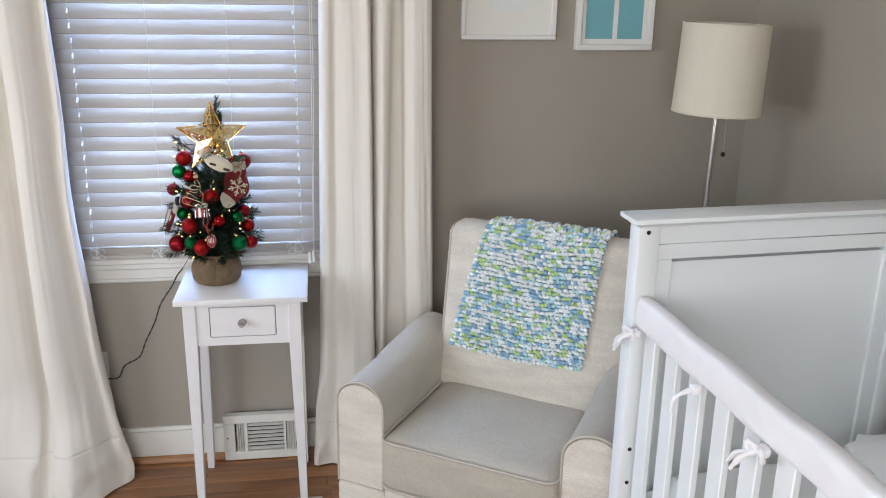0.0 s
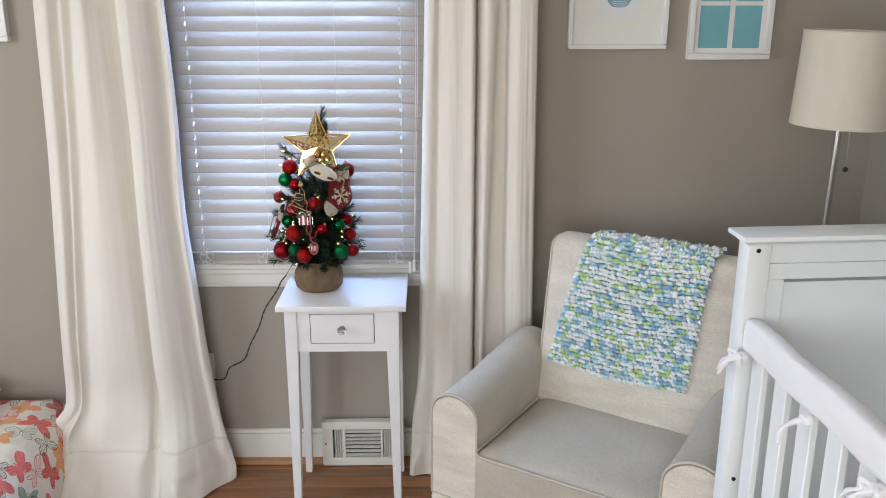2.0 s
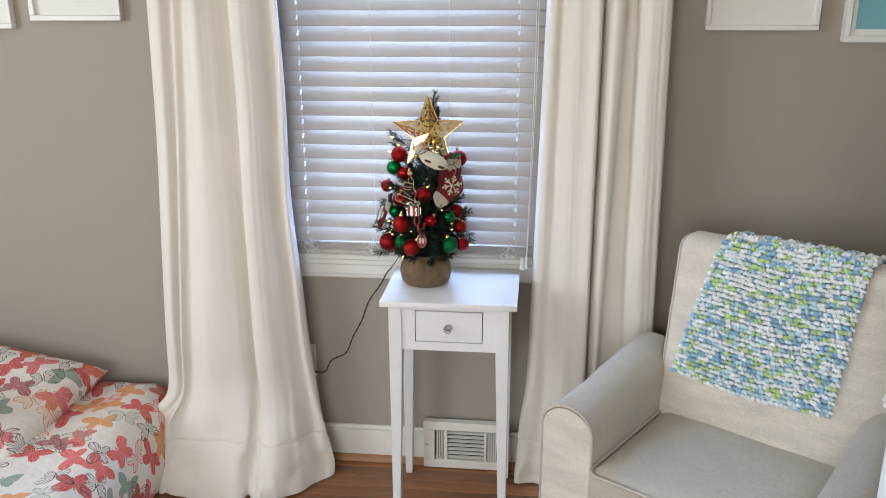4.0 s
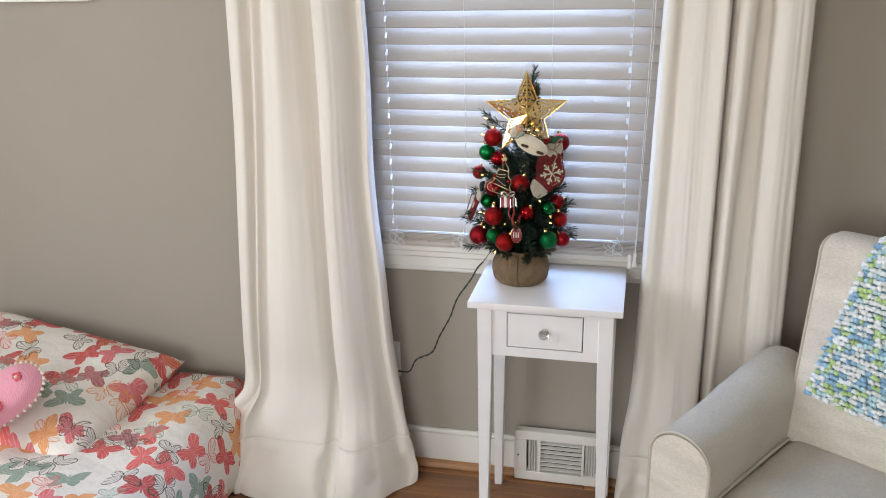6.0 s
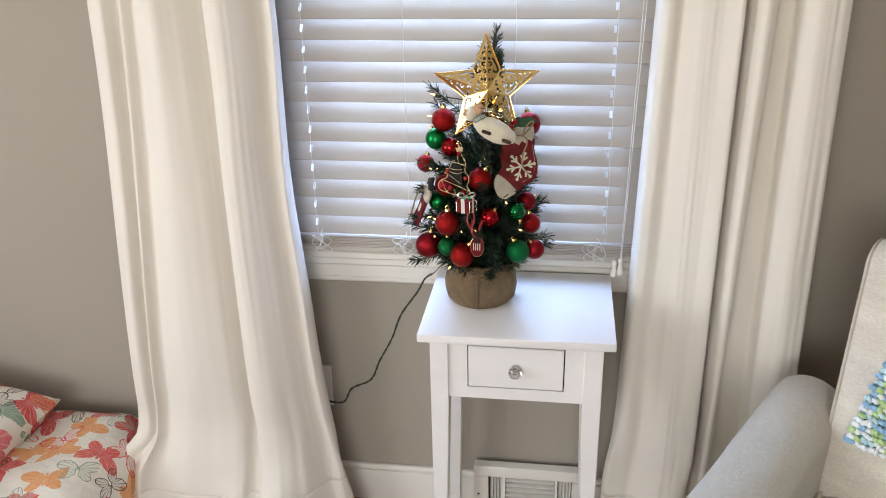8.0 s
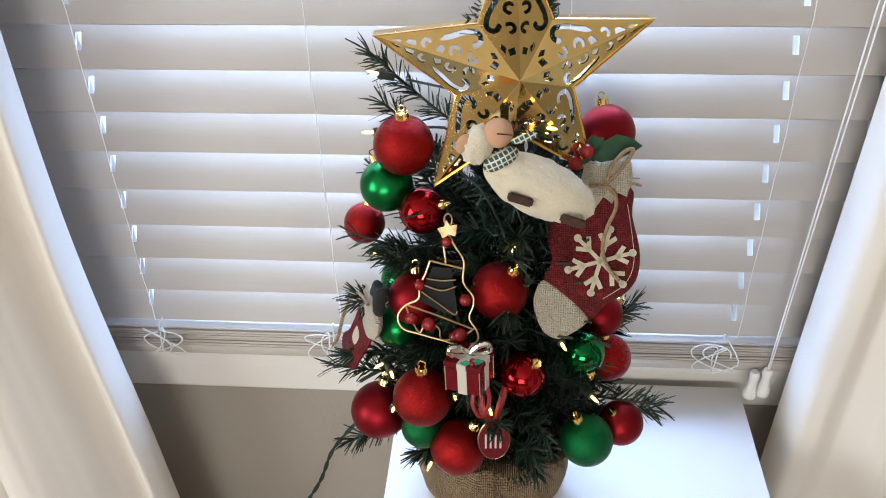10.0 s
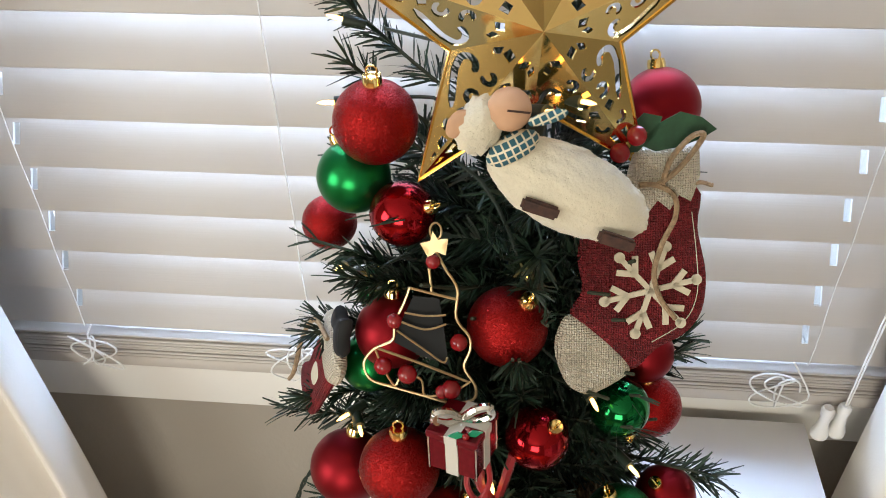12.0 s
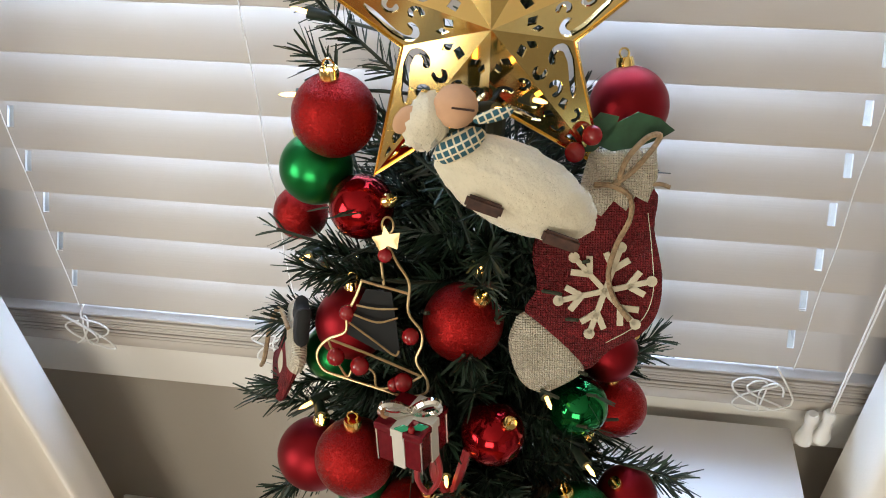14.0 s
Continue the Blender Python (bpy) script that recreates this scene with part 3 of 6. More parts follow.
# ---- side table ----
def side_table():
    t = thing("side_table", None, "white painted side table with one drawer under the window", "table")
    x0, x1, y0, y1, top = -0.115, 0.261, -0.349, -0.040, 0.70
    part("tabletop", box(x0, x1, y0, y1, top - 0.017, top, 0.0022, 2), TABLE, t)
    ins = 0.021
    a0, a1, b0, b1 = x0 + ins, x1 - ins, y0 + ins, y1 - ins
    w = 0.036
    for cx, sx in ((a0, 1), (a1, -1)):
        for cy, sy in ((b0, 1), (b1, -1)):
            bm = bmesh.new()
            def ring(z, ww):
                return [bm.verts.new((cx + sx * dx * ww, cy + sy * dy * ww, z)) for dx, dy in ((0, 0), (1, 0), (1, 1), (0, 1))]
            r0, r1, r2 = ring(top - 0.0172, w), ring(0.53, w), ring(0.0, w * 0.62)
            for p, q in ((r0, r1), (r1, r2)):
                for i in range(4):
                    bm.faces.new((p[i], p[(i + 1) % 4], q[(i + 1) % 4], q[i]))
            bm.faces.new(r0[::-1])
            bm.faces.new(r2)
            bmesh.ops.bevel(bm, geom=bm.edges[:], offset=0.0016, segments=1, affect="EDGES")
            part("leg", bm, TABLE, t)
    f = b0 + 0.006
    dx0, dx1, dz0, dz1 = -0.021, 0.168, 0.574, 0.668
    lo, hi = 0.549, top - 0.0173
    ap = box(a0 + w, dx0, f, f + 0.016, lo, hi)
    box(dx1, a1 - w, f, f + 0.016, lo, hi, bm=ap)
    box(dx0, dx1, f, f + 0.016, lo, dz0, bm=ap)
    box(dx0, dx1, f, f + 0.016, dz1, hi, bm=ap)
    part("apron_front", ap, TABLE, t)
    part("drawer_gap", box(dx0 - 0.001, dx1 + 0.001, f + 0.0161, f + 0.018, dz0 - 0.001, dz1 + 0.001), GAP, t)
    part("apron_back", box(a0 + w, a1 - w, b1 - 0.018, b1 - 0.004, lo, hi), TABLE, t)
    for px0, px1 in ((a0 + 0.004, a0 + 0.018), (a1 - 0.018, a1 - 0.004)):
        part("apron_side", box(px0, px1, b0 + w, b1 - w, lo, hi), TABLE, t)
    dr = part("drawer", box(dx0 + 0.0022, dx1 - 0.0022, f - 0.001, f + 0.0145, dz0 + 0.0022, dz1 - 0.0022, 0.0012, 1), TABLE, t, "flush white drawer front")
    kz, kx = 0.622, 0.0735
    part("knob", lathe([(0, 0.024), (0.006, 0.0235), (0.0115, 0.019), (0.0135, 0.0135), (0.011, 0.008), (0.0055, 0.005), (0.005, 0.0)], 10, m=pose(kx, f - 0.0055, kz, 90)), CRYSTAL, dr, "clear cut-glass knob", smooth=False)
    part("knob_base", lathe([(0, 0.0), (0.0085, 0.0), (0.008, 0.003), (0.0045, 0.0045), (0.0035, 0.010), (0, 0.010)], 16, m=pose(kx, f - 0.0012, kz, 90)), STEEL, dr)
    return t


side_table()


# ---- armchair ----
def armchair():
    c = thing("armchair", pose(0.671, -0.405, 0, 0, 0, -33), "oatmeal linen upholstered armchair with piped edges", "armchair")
    sx0, sx1 = -0.03, 0.452
    fy = -0.352

    def cushion(u, v):
        return None

    # seat cushion
    def pad(x0, x1, y0, y1, z0, z1, r, puff, nx=26, ny=26):
        bm = box(x0, x1, y0, y1, z0, z1)
        bmesh.ops.subdivide_edges(bm, edges=bm.edges[:], cuts=14, use_grid_fill=True)
        cx, cy, cz = (x0 + x1) / 2, (y0 + y1) / 2, (z0 + z1) / 2
        hx, hy, hz = (x1 - x0) / 2, (y1 - y0) / 2, (z1 - z0) / 2
        for v in bm.verts:
            p = [v.co.x - cx, v.co.y - cy, v.co.z - cz]
            h = [hx, hy, hz]
            q = [max(-h[i] + r, min(h[i] - r, p[i])) for i in range(3)]
            d = Vector([p[i] - q[i] for i in range(3)])
            if d.length > 1e-9:
                d = d.normalized() * min(r, max(abs(d[0]), abs(d[1]), abs(d[2])))
            v.co = Vector((cx + q[0] + d[0], cy + q[1] + d[1], cz + q[2] + d[2]))
            a, b = p[0] / hx, p[1] / hy
            if p[2] > 0:
                v.co.z += puff * (1 - a * a) * (1 - b * b) + 0.003 * fbm(v.co.x * 6, v.co.y * 6)
        return bm

    seat = part("seat_cushion", pad(sx0, sx1, fy - 0.036, 0.03, 0.285, 0.436, 0.03, 0.014), LINEN, c)

    def edge_loop(z, inset):
        x0, x1, y0, y1 = sx0 + inset, sx1 - inset, fy - 0.036 + inset, 0.03 - inset
        r = 0.03
        pts = []
        for (px, py), a0 in (((x1 - r, y1 - r), 0), ((x0 + r, y1 - r), 90), ((x0 + r, y0 + r), 180), ((x1 - r, y0 + r), 270)):
            for k in range(5):
                a = radians(a0 + 22.5 * k)
                pts.append((px + r * math.cos(a), py + r * math.sin(a), z))
        return pts

    part("piping", tube(edge_loop(0.4295, 0.003), 0.0042, 6, True), PIPE, seat)
    part("piping", tube(edge_loop(0.292, 0.003), 0.0042, 6, True), PIPE, seat)
    # arms
    for k, (x0, x1) in enumerate(((sx0 - 0.14, sx0 - 0.002), (sx1 + 0.002, sx1 + 0.155))):
        w = (x1 - x0) / 2
        cx = (x0 + x1) / 2

        def ring(y, top, z0=0.262, grow=0.0):
            pts = [(x0 - grow, y, z0)]
            for i in range(13):
                a = math.pi * (1 - i / 12)
                pts.append((cx + (w + grow) * math.cos(a), y, top - w * 0.9 + (w * 0.9 + grow) * math.sin(a)))
            pts.append((x1 + grow, y, z0))
            return pts

        bm = bmesh.new()
        rings = []
        for i in range(21):
            s = i / 20
            y = fy + s * 0.46
            top = 0.566 + 0.036 * ease(0.0, 1.0, s) + 0.003 * fbm(s * 4, k)
            rings.append([bm.verts.new(q) for q in ring(y, top)])
        for a, b in zip(rings, rings[1:]):
            for i in range(len(a) - 1):
                bm.faces.new((a[i], a[i + 1], b[i + 1], b[i]))
            bm.faces.new((a[-1], a[0], b[0], b[-1]))
        bm.faces.new(rings[-1])
        bm.faces.new(rings[0][::-1])
        arm = part("armrest", bm, LINEN, c)
        fr = ring(fy - 0.004, 0.562, grow=-0.003)
        bm = bmesh.new()
        ctr = bm.verts.new((cx, fy - 0.014, 0.43))
        rg = [bm.verts.new(q) for q in fr]
        for i in range(len(rg)):
            bm.faces.new((ctr, rg[i], rg[(i + 1) % len(rg)]))
        part("arm_front", bm, LINEN2, arm, "heathered oatmeal linen arm front")
        part("piping", tube(ring(fy - 0.003, 0.566), 0.0042, 6, True), PIPE, arm)
        part("skirt", box(x0 - 0.004, x1 + 0.004, fy - 0.008, 0.12, 0.035, 0.258, 0.012, 3), LINEN2, arm)
        part("foot", box(cx - 0.025, cx + 0.025, fy + 0.03, fy + 0.08, 0.0, 0.034, 0.004), GAP, arm)
        part("foot", box(cx - 0.025, cx + 0.025, 0.03, 0.08, 0.0, 0.034, 0.004), GAP, arm)
    part("front_rail", box(sx0, sx1, fy - 0.006, fy + 0.05, 0.04, 0.28, 0.012, 3), LINEN2, c)
    # back
    bx0, bx1 = sx0 - 0.012, sx1 + 0.063

    def back(u, v):
        """Round the back's section: front, over the top, down behind."""
        x = bx0 + (bx1 - bx0) * u
        edge = min(u, 1 - u) * (bx1 - bx0)
        if v < 0.5:
            s = v / 0.5
            z = 0.36 + s * 0.515
            y = -0.012 + 0.085 * s
            y -= 0.012 * math.sin(math.pi * s) * ease(0, 0.12, edge)
        elif v < 0.7:
            a = (v - 0.5) / 0.2 * math.pi
            z = 0.875 + 0.030 * math.sin(a)
            y = 0.073 + 0.055 * (1 - math.cos(a))
        else:
            s = (v - 0.7) / 0.3
            z = 0.875 - 0.73 * s
            y = 0.183 - 0.06 * s
        rnd = 0.014 * (1 - ease(0, 0.030, edge)) ** 2
        z -= rnd * ease(0.40, 0.50, v) * (1 - ease(0.70, 0.85, v))
        y += rnd * 0.7 * (1 - ease(0.45, 0.60, v))
        return Vector((x, y, z))

    bk = sheet(back, 30, 44)
    bmesh.ops.holes_fill(bk, edges=[e for e in bk.edges if e.is_boundary])
    backo = part("backrest", bk, LINEN2, c)
    for u in (0.004, 0.996):
        part("piping", tube([back(u, v / 60) + Vector((0, -0.001, 0)) for v in range(0, 44)], 0.0042, 6), PIPE, backo)
    return c, back


chair, chair_back = armchair()


# ---- crochet blanket over the chair back ----
def blanket():
    cols = [mat("white_yarn", (0.82, 0.85, 0.86), 0.95, var=0.06, scale=60, sheen=0.3), mat("blue_yarn", (0.30, 0.50, 0.70), 0.95, var=0.12, scale=60, sheen=0.3),
            mat("pale_aqua_yarn", (0.52, 0.73, 0.80), 0.95, var=0.10, scale=60, sheen=0.3), mat("lime_yarn", (0.52, 0.70, 0.30), 0.95, var=0.12, scale=60, sheen=0.3),
            mat("gap_shade_blue", (0.24, 0.40, 0.50), 0.95, var=0.12, scale=60)]
    r = random.Random(11)
    inv = pose(0.671, -0.405, 0, 0, 0, -33)
    ob = thing("crochet_blanket", inv, "chunky white, blue and lime crochet blanket over the chair back", "blanket")

    def surf(a, s):
        """a across; s the length along from the front hem over the top, in metres."""
        skew = -0.012 + 0.088 * min(1, s / 0.40)
        x = skew + a * (0.408 - 0.06 * min(1, s / 0.40))
        u = (x - (-0.042)) / 0.557
        u = min(1, max(0, u))
        z0 = 0.545
        if s < 0.335:
            v = 0.5 * (z0 + s - 0.36) / 0.515
        elif s < 0.47:
            v = 0.5 + 0.2 * (s - 0.335) / 0.135
        else:
            v = 0.7 + 0.3 * (s - 0.47) / 0.73
        p = chair_back(u, min(v, 0.95))
        p.x = x
        q = chair_back(u, min(v, 0.95) + 0.01) - p
        nrm = Vector((0, -q.z, q.y)).normalized() if q.length > 1e-6 else Vector((0, -1, 0))
        return p, nrm

    verts, faces, mats = [], [], []
    ico = bmesh.new()
    bmesh.ops.create_icosphere(ico, subdivisions=2, radius=1)
    iv = [v.co.copy() for v in ico.verts]
    ifc = [[v.index for v in f.verts] for f in ico.faces]
    ico.free()
    na, ns = 38, 54
    L = 0.60
    for j in range(ns):
        cur, left = 0, 0
        for i in range(na):
            if left <= 0:
                cur = r.choices((0, 1, 2, 3), (0.44, 0.18, 0.20, 0.18))[0]
                left = r.choice((1, 1, 2, 2, 7 if cur == 0 and r.random() < 0.4 else 1))
            left -= 1
            a = (i + 0.5 + (0.5 if j % 2 else 0) + r.uniform(-0.18, 0.18)) / (na + 0.5)
            s = (j + 0.5 + r.uniform(-0.16, 0.16)) / ns * L + 0.005 * math.sin(a * 7 + 1)
            p, nrm = surf(a, s)
            up = Vector((0, nrm.z, -nrm.y))
            if up.z < 0:
                up = -up
            p = p + nrm * (0.009 + r.uniform(-0.004, 0.004))
            # a stitch is two crossing lobes of yarn
            for lobe, rot in ((-1, r.uniform(0.2, 1.5)), (1, r.uniform(-1.6, 0.3))):
                ax = Vector((1, 0, 0)) * math.cos(rot) + up * math.sin(rot)
                az = up * math.cos(rot) - Vector((1, 0, 0)) * math.sin(rot)
                q0 = p + Vector((0.0028 * lobe, 0, 0)) + nrm * (0.002 * lobe)
                sc = (0.0062 * r.uniform(0.85, 1.2), 0.0060, 0.0044 * r.uniform(0.8, 1.25))
                base = len(verts)
                for q in iv:
                    verts.append(q0 + ax * (q.x * sc[0]) + nrm * (q.y * sc[1]) + az * (q.z * sc[2]))
                for f in ifc:
                    faces.append([base + k for k in f])
                    mats.append(cur)
    me = bpy.data.meshes.new("stitches")
    me.from_pydata(verts, [], faces)
    for c in cols:
        me.materials.append(c)
    me.polygons.foreach_set("material_index", mats)
    me.polygons.foreach_set("use_smooth", [True] * len(faces))
    st = new("stitches", me)
    st.parent = ob
    tagged(st, kind="stuff")
    # sheet in darker blue that paints the shade in the gaps between stitches
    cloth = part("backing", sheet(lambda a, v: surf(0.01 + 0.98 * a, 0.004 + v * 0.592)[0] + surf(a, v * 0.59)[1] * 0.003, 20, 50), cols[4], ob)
    return ob


blanket()


# ---- crib ----
def crib():
    c = thing("crib", pose(0.930, -1.078, 0, 0, 0, 3.9), "white painted wooden crib with a panelled end and slatted side", "crib")
    W, L, T = 0.662, 1.36, 1.128
    end_depth = 0.045

    def panel_end(y0, y1, parent_name):
        e = part(parent_name, box(0.062, W - 0.062, y0 + 0.014, y1 - 0.010, 0.16, T - 0.10), CRIB, c)
        for x0, x1 in ((0.0, 0.046), (W - 0.046, W)):
            part("post", box(x0, x1, y0, y1, 0.0, T - 0.0202, 0.003, 2), CRIB, e)
        part("cap", box(-0.017, W + 0.017, y0 - 0.017, y1 + 0.017, T - 0.011, T, 0.003, 2), CRIB, e)
        cove = bmesh.new()
        rings = []
        for k in range(6):
            h = k / 5
            o = 0.002 + 0.012 * h ** 1.8
            rings.append([cove.verts.new(q) for q in ((-o, y0 - o, T - 0.020 + 0.0088 * h), (W + o, y0 - o, T - 0.020 + 0.0088 * h), (W + o, y1 + o, T - 0.020 + 0.0088 * h), (-o, y1 + o, T - 0.020 + 0.0088 * h))])
        for lo, hi in zip(rings, rings[1:]):
            for k in range(4):
                cove.faces.new((lo[k], lo[(k + 1) % 4], hi[(k + 1) % 4], hi[k]))
        cove.faces.new(rings[0][::-1])
        cove.faces.new(rings[-1])
        part("moulding", cove, CRIB, e)
        part("top_rail", box(0.0465, W - 0.0465, y0 + 0.003, y1 - 0.003, T - 0.058, T - 0.0205, 0.0015, 1), CRIB, e)
        part("top_rail", box(0.0465, W - 0.0465, y0 + 0.005, y1 - 0.003, T - 0.091, T - 0.0595, 0.0015, 1), CRIB, e)
        for x0, x1 in ((0.0465, 0.082), (W - 0.082, W - 0.0465)):
            part("stile", box(x0, x1, y0 + 0.007, y1 - 0.008, 0.17, T - 0.0915, 0.002, 1), CRIB, e)
        part("bottom_rail", box(0.053, W - 0.053, y0 + 0.006, y1 - 0.006, 0.13, 0.169, 0.002, 1), CRIB, e)
        return e

    head = panel_end(-end_depth, 0.0, "end_panel")
    foot = panel_end(-L, -L + end_depth, "end_panel")
    for z in (1.097, 0.609, 0.527):
        part("bolt", lathe([(0, 0.0), (0.0045, 0.0), (0.0045, 0.0015), (0, 0.0018)], 12, m=pose(0.020, -end_depth - 0.0002, z, 90)), DARKM, head)
    for name, x in (("slatted_side", 0.010), ("slatted_side", W - 0.038)):
        side = part(name, box(x, x + 0.028, -L + end_depth + 0.001, -end_depth - 0.001, 0.900, 0.950, 0.004, 2), CRIB, c)
        part("lower_rail", box(x, x + 0.028, -L + end_depth + 0.001, -end_depth - 0.001, 0.20, 0.26, 0.004, 2), CRIB, side)
        n = 13
        for k in range(n):
            y = -0.098 - k * 0.0937
            part("slat", box(x + 0.007, x + 0.021, y - 0.0225, y + 0.0225, 0.2602, 0.8998, 0.002, 1), CRIB, side)
    part("mattress_base", box(0.053, W - 0.04, -L + 0.05, -0.05, 0.42, 0.44), CRIB, c)
    return c


crib()

# fabric cover tied over the crib's rail
cover = thing("rail_cover", pose(0.930, -1.078, 0, 0, 0, 3.9), "white knit teething cover tied over the crib rail", "rail cover")


def cover_at(s, a):
    y = -0.050 - s * 1.262
    bulge = 1 + 0.035 * fbm(s * 7, math.cos(a) * 1.2, math.sin(a) * 1.2)
    rx, rz = 0.0185 * bulge, 0.034 * bulge
    ca, sa = math.cos(a), math.sin(a)
    x = 0.024 + rx * math.copysign(abs(ca) ** 0.45, ca)
    z = 0.928 + rz * math.copysign(abs(sa) ** 0.62, sa) + 0.002 * math.sin(s * 31)
    # drawn creases that slant from tie to tie
    x += 0.0018 * math.sin(s * 95 - 1.6 * a + 2.5 * fbm(s * 8, a)) * abs(ca) * max(0.0, 0.35 + fbm(s * 5 + 4, sa))
    return Vector((x, y, z))


cv = sheet(lambda u, v: cover_at(u, v * 2 * math.pi), 170, 28)
bmesh.ops.remove_doubles(cv, verts=cv.verts[:], dist=0.0002)
part("sleeve", cv, JERSEY, cover)


def tie(y, seed, bow):
    """A knot of cloth tape at the sleeve's lower edge with hanging ends."""
    r = random.Random(seed)
    zk = 0.893
    t = part("tie", box(-0.012, 0.006, y - 0.011, y + 0.011, zk - 0.009, zk + 0.009, 0.006, 2), JERSEY, cover)
    if bow:
        for dx, dz in ((-0.020, 0.016), (0.018, 0.012)):
            pts = smooth_line([(-0.006, y, zk), (-0.016, y + dx * 0.6, zk + dz * 0.7), (-0.020, y + dx * 1.2, zk + dz * 0.4), (-0.014, y + dx * 0.9, zk - 0.007), (-0.006, y, zk)], 5)
            part("loop", tube(pts, [0.0042 + 0.001 * math.sin(i) for i in range(len(pts))], 7), JERSEY, t)
    for dy, dx in ((0.014, -0.014), (0.024, -0.006)) if bow else ((0.010, -0.022),):
        pts = smooth_line([(-0.008, y, zk), (-0.018 + dx * 0.3, y + dy, zk - 0.012), (-0.016 + dx * 0.8, y + dy * 1.8, zk - 0.028), (-0.016 + dx, y + dy * 2.2 + r.uniform(-0.008, 0.008), zk - 0.050)], 5)
        part("tail", tube(pts, [0.0045 + 0.0012 * math.sin(i * 0.8) for i in range(len(pts))], 7), JERSEY, t)


for k, (y, bow) in enumerate(((-0.072, True), (-0.325, False), (-0.535, True), (-0.80, True), (-1.10, True))):
    tie(y, k, bow)

cm = thing("crib_mattress", pose(0.930, -1.078, 0, 0, 0, 3.9), "crib mattress in a white fitted sheet", "mattress")


def mattress_top(u, v):
    x, y = 0.056 + u * 0.60, -0.052 - v * 1.25
    e = min(u * 0.6, (1 - u) * 0.6, v * 1.25, (1 - v) * 1.25)
    return Vector((x, y, 0.50 + 0.07 * ease(0, 0.05, e) + 0.004 * fbm(x * 9, y * 9)))


part("mattress_body", box(0.056, 0.656, -1.302, -0.052, 0.4405, 0.500), SHEET, cm)
part("fitted_sheet", sheet(mattress_top, 40, 60), SHEET, cm)
pl = thing("folded_quilt", pose(1.50, -1.34, 0.568, 0, 0, 12), "bunched white quilt at the crib's end", "quilt")
qb = bmesh.new()
bmesh.ops.create_uvsphere(qb, u_segments=32, v_segments=18, radius=1)
for v in qb.verts:
    d = 1 + 0.22 * fbm(v.co.x * 2.4, v.co.y * 2.4, v.co.z * 2.4)
    v.co = Vector((v.co.x * 0.11 * d, v.co.y * 0.18 * d, 0.045 + v.co.z * 0.05 * d))
part("quilt_body", qb, SHEET, pl)

# ---- floor lamp in the corner ----
lamp = thing("floor_lamp", pose(1.395, -0.37, 0), "brushed steel floor lamp with an ivory drum shade", "floor lamp")
lean = lambda z: 0.014 * z + 0.024
part("base", lathe([(0, 0.0), (0.135, 0.0), (0.135, 0.012), (0.12, 0.02), (0.02, 0.03), (0, 0.03)], 36), STEEL, lamp)
part("pole", tube([(0, 0, 0.028), (lean(0.6), 0, 0.6), (lean(1.28), 0, 1.28)], 0.0095, 12), STEEL, lamp)
tilt = pose(lean(1.222) - 0.004, 0, 1.222, 0, 1.6, 0)
sh = bmesh.new()
n = 48
for s, (r0, r1) in enumerate(((0.1235, 0.119), (0.1220, 0.1175))):
    rb = []
    for (r, z) in ((r0, 0.0), (r0 * 0.985, 0.09), (r1 * 1.01, 0.17), (r1, 0.248)):
        rb.append([sh.verts.new(tilt @ Vector(((r + 0.0016 * fbm(math.cos(a) * 3, math.sin(a) * 3, z * 9)) * math.cos(a), r * math.sin(a), z))) for a in [2 * math.pi * j / n for j in range(n)]])
    for a, b in zip(rb, rb[1:]):
        for j in range(n):
            sh.faces.new((a[j], a[(j + 1) % n], b[(j + 1) % n], b[j]))
    if s == 0:
        first = rb
for e in (0, -1):
    for j in range(n):
        sh.faces.new((first[e][j], first[e][(j + 1) % n], rb[e][(j + 1) % n], rb[e][j]))
shade = part("shade", sh, SHADE, lamp)
part("trim_ring", tube([tilt @ Vector((0.1240 * math.cos(a), 0.1240 * math.sin(a), 0.002)) for a in [2 * math.pi * j / 48 for j in range(48)]], 0.0022, 6, True), SHADE, shade)
part("trim_ring", tube([tilt @ Vector((0.1195 * math.cos(a), 0.1195 * math.sin(a), 0.246)) for a in [2 * math.pi * j / 48 for j in range(48)]], 0.0022, 6, True), SHADE, shade)
for k in range(3):
    a = 2 * math.pi * k / 3
    part("spider", tube([tilt @ Vector((0, 0, 0.075)), tilt @ Vector((0.1215 * math.cos(a), 0.1215 * math.sin(a), 0.075))], 0.0018, 6), STEEL, shade)
part("socket", tube([(lean(1.27), 0, 1.27), (lean(1.34), 0, 1.34)], 0.018, 14), STEEL, lamp)
part("pull_chain", tube([(lean(1.28) + 0.022, -0.014, 1.28), (lean(1.28) + 0.024, -0.016, 1.11)], 0.0011, 6), STEEL, lamp)
ch = bmesh.new()
bmesh.ops.create_uvsphere(ch, u_segments=14, v_segments=10, radius=0.007, matrix=Matrix.Translation((lean(1.28) + 0.024, -0.016, 1.104)))
part("chain_ball", ch, DARKM, lamp)


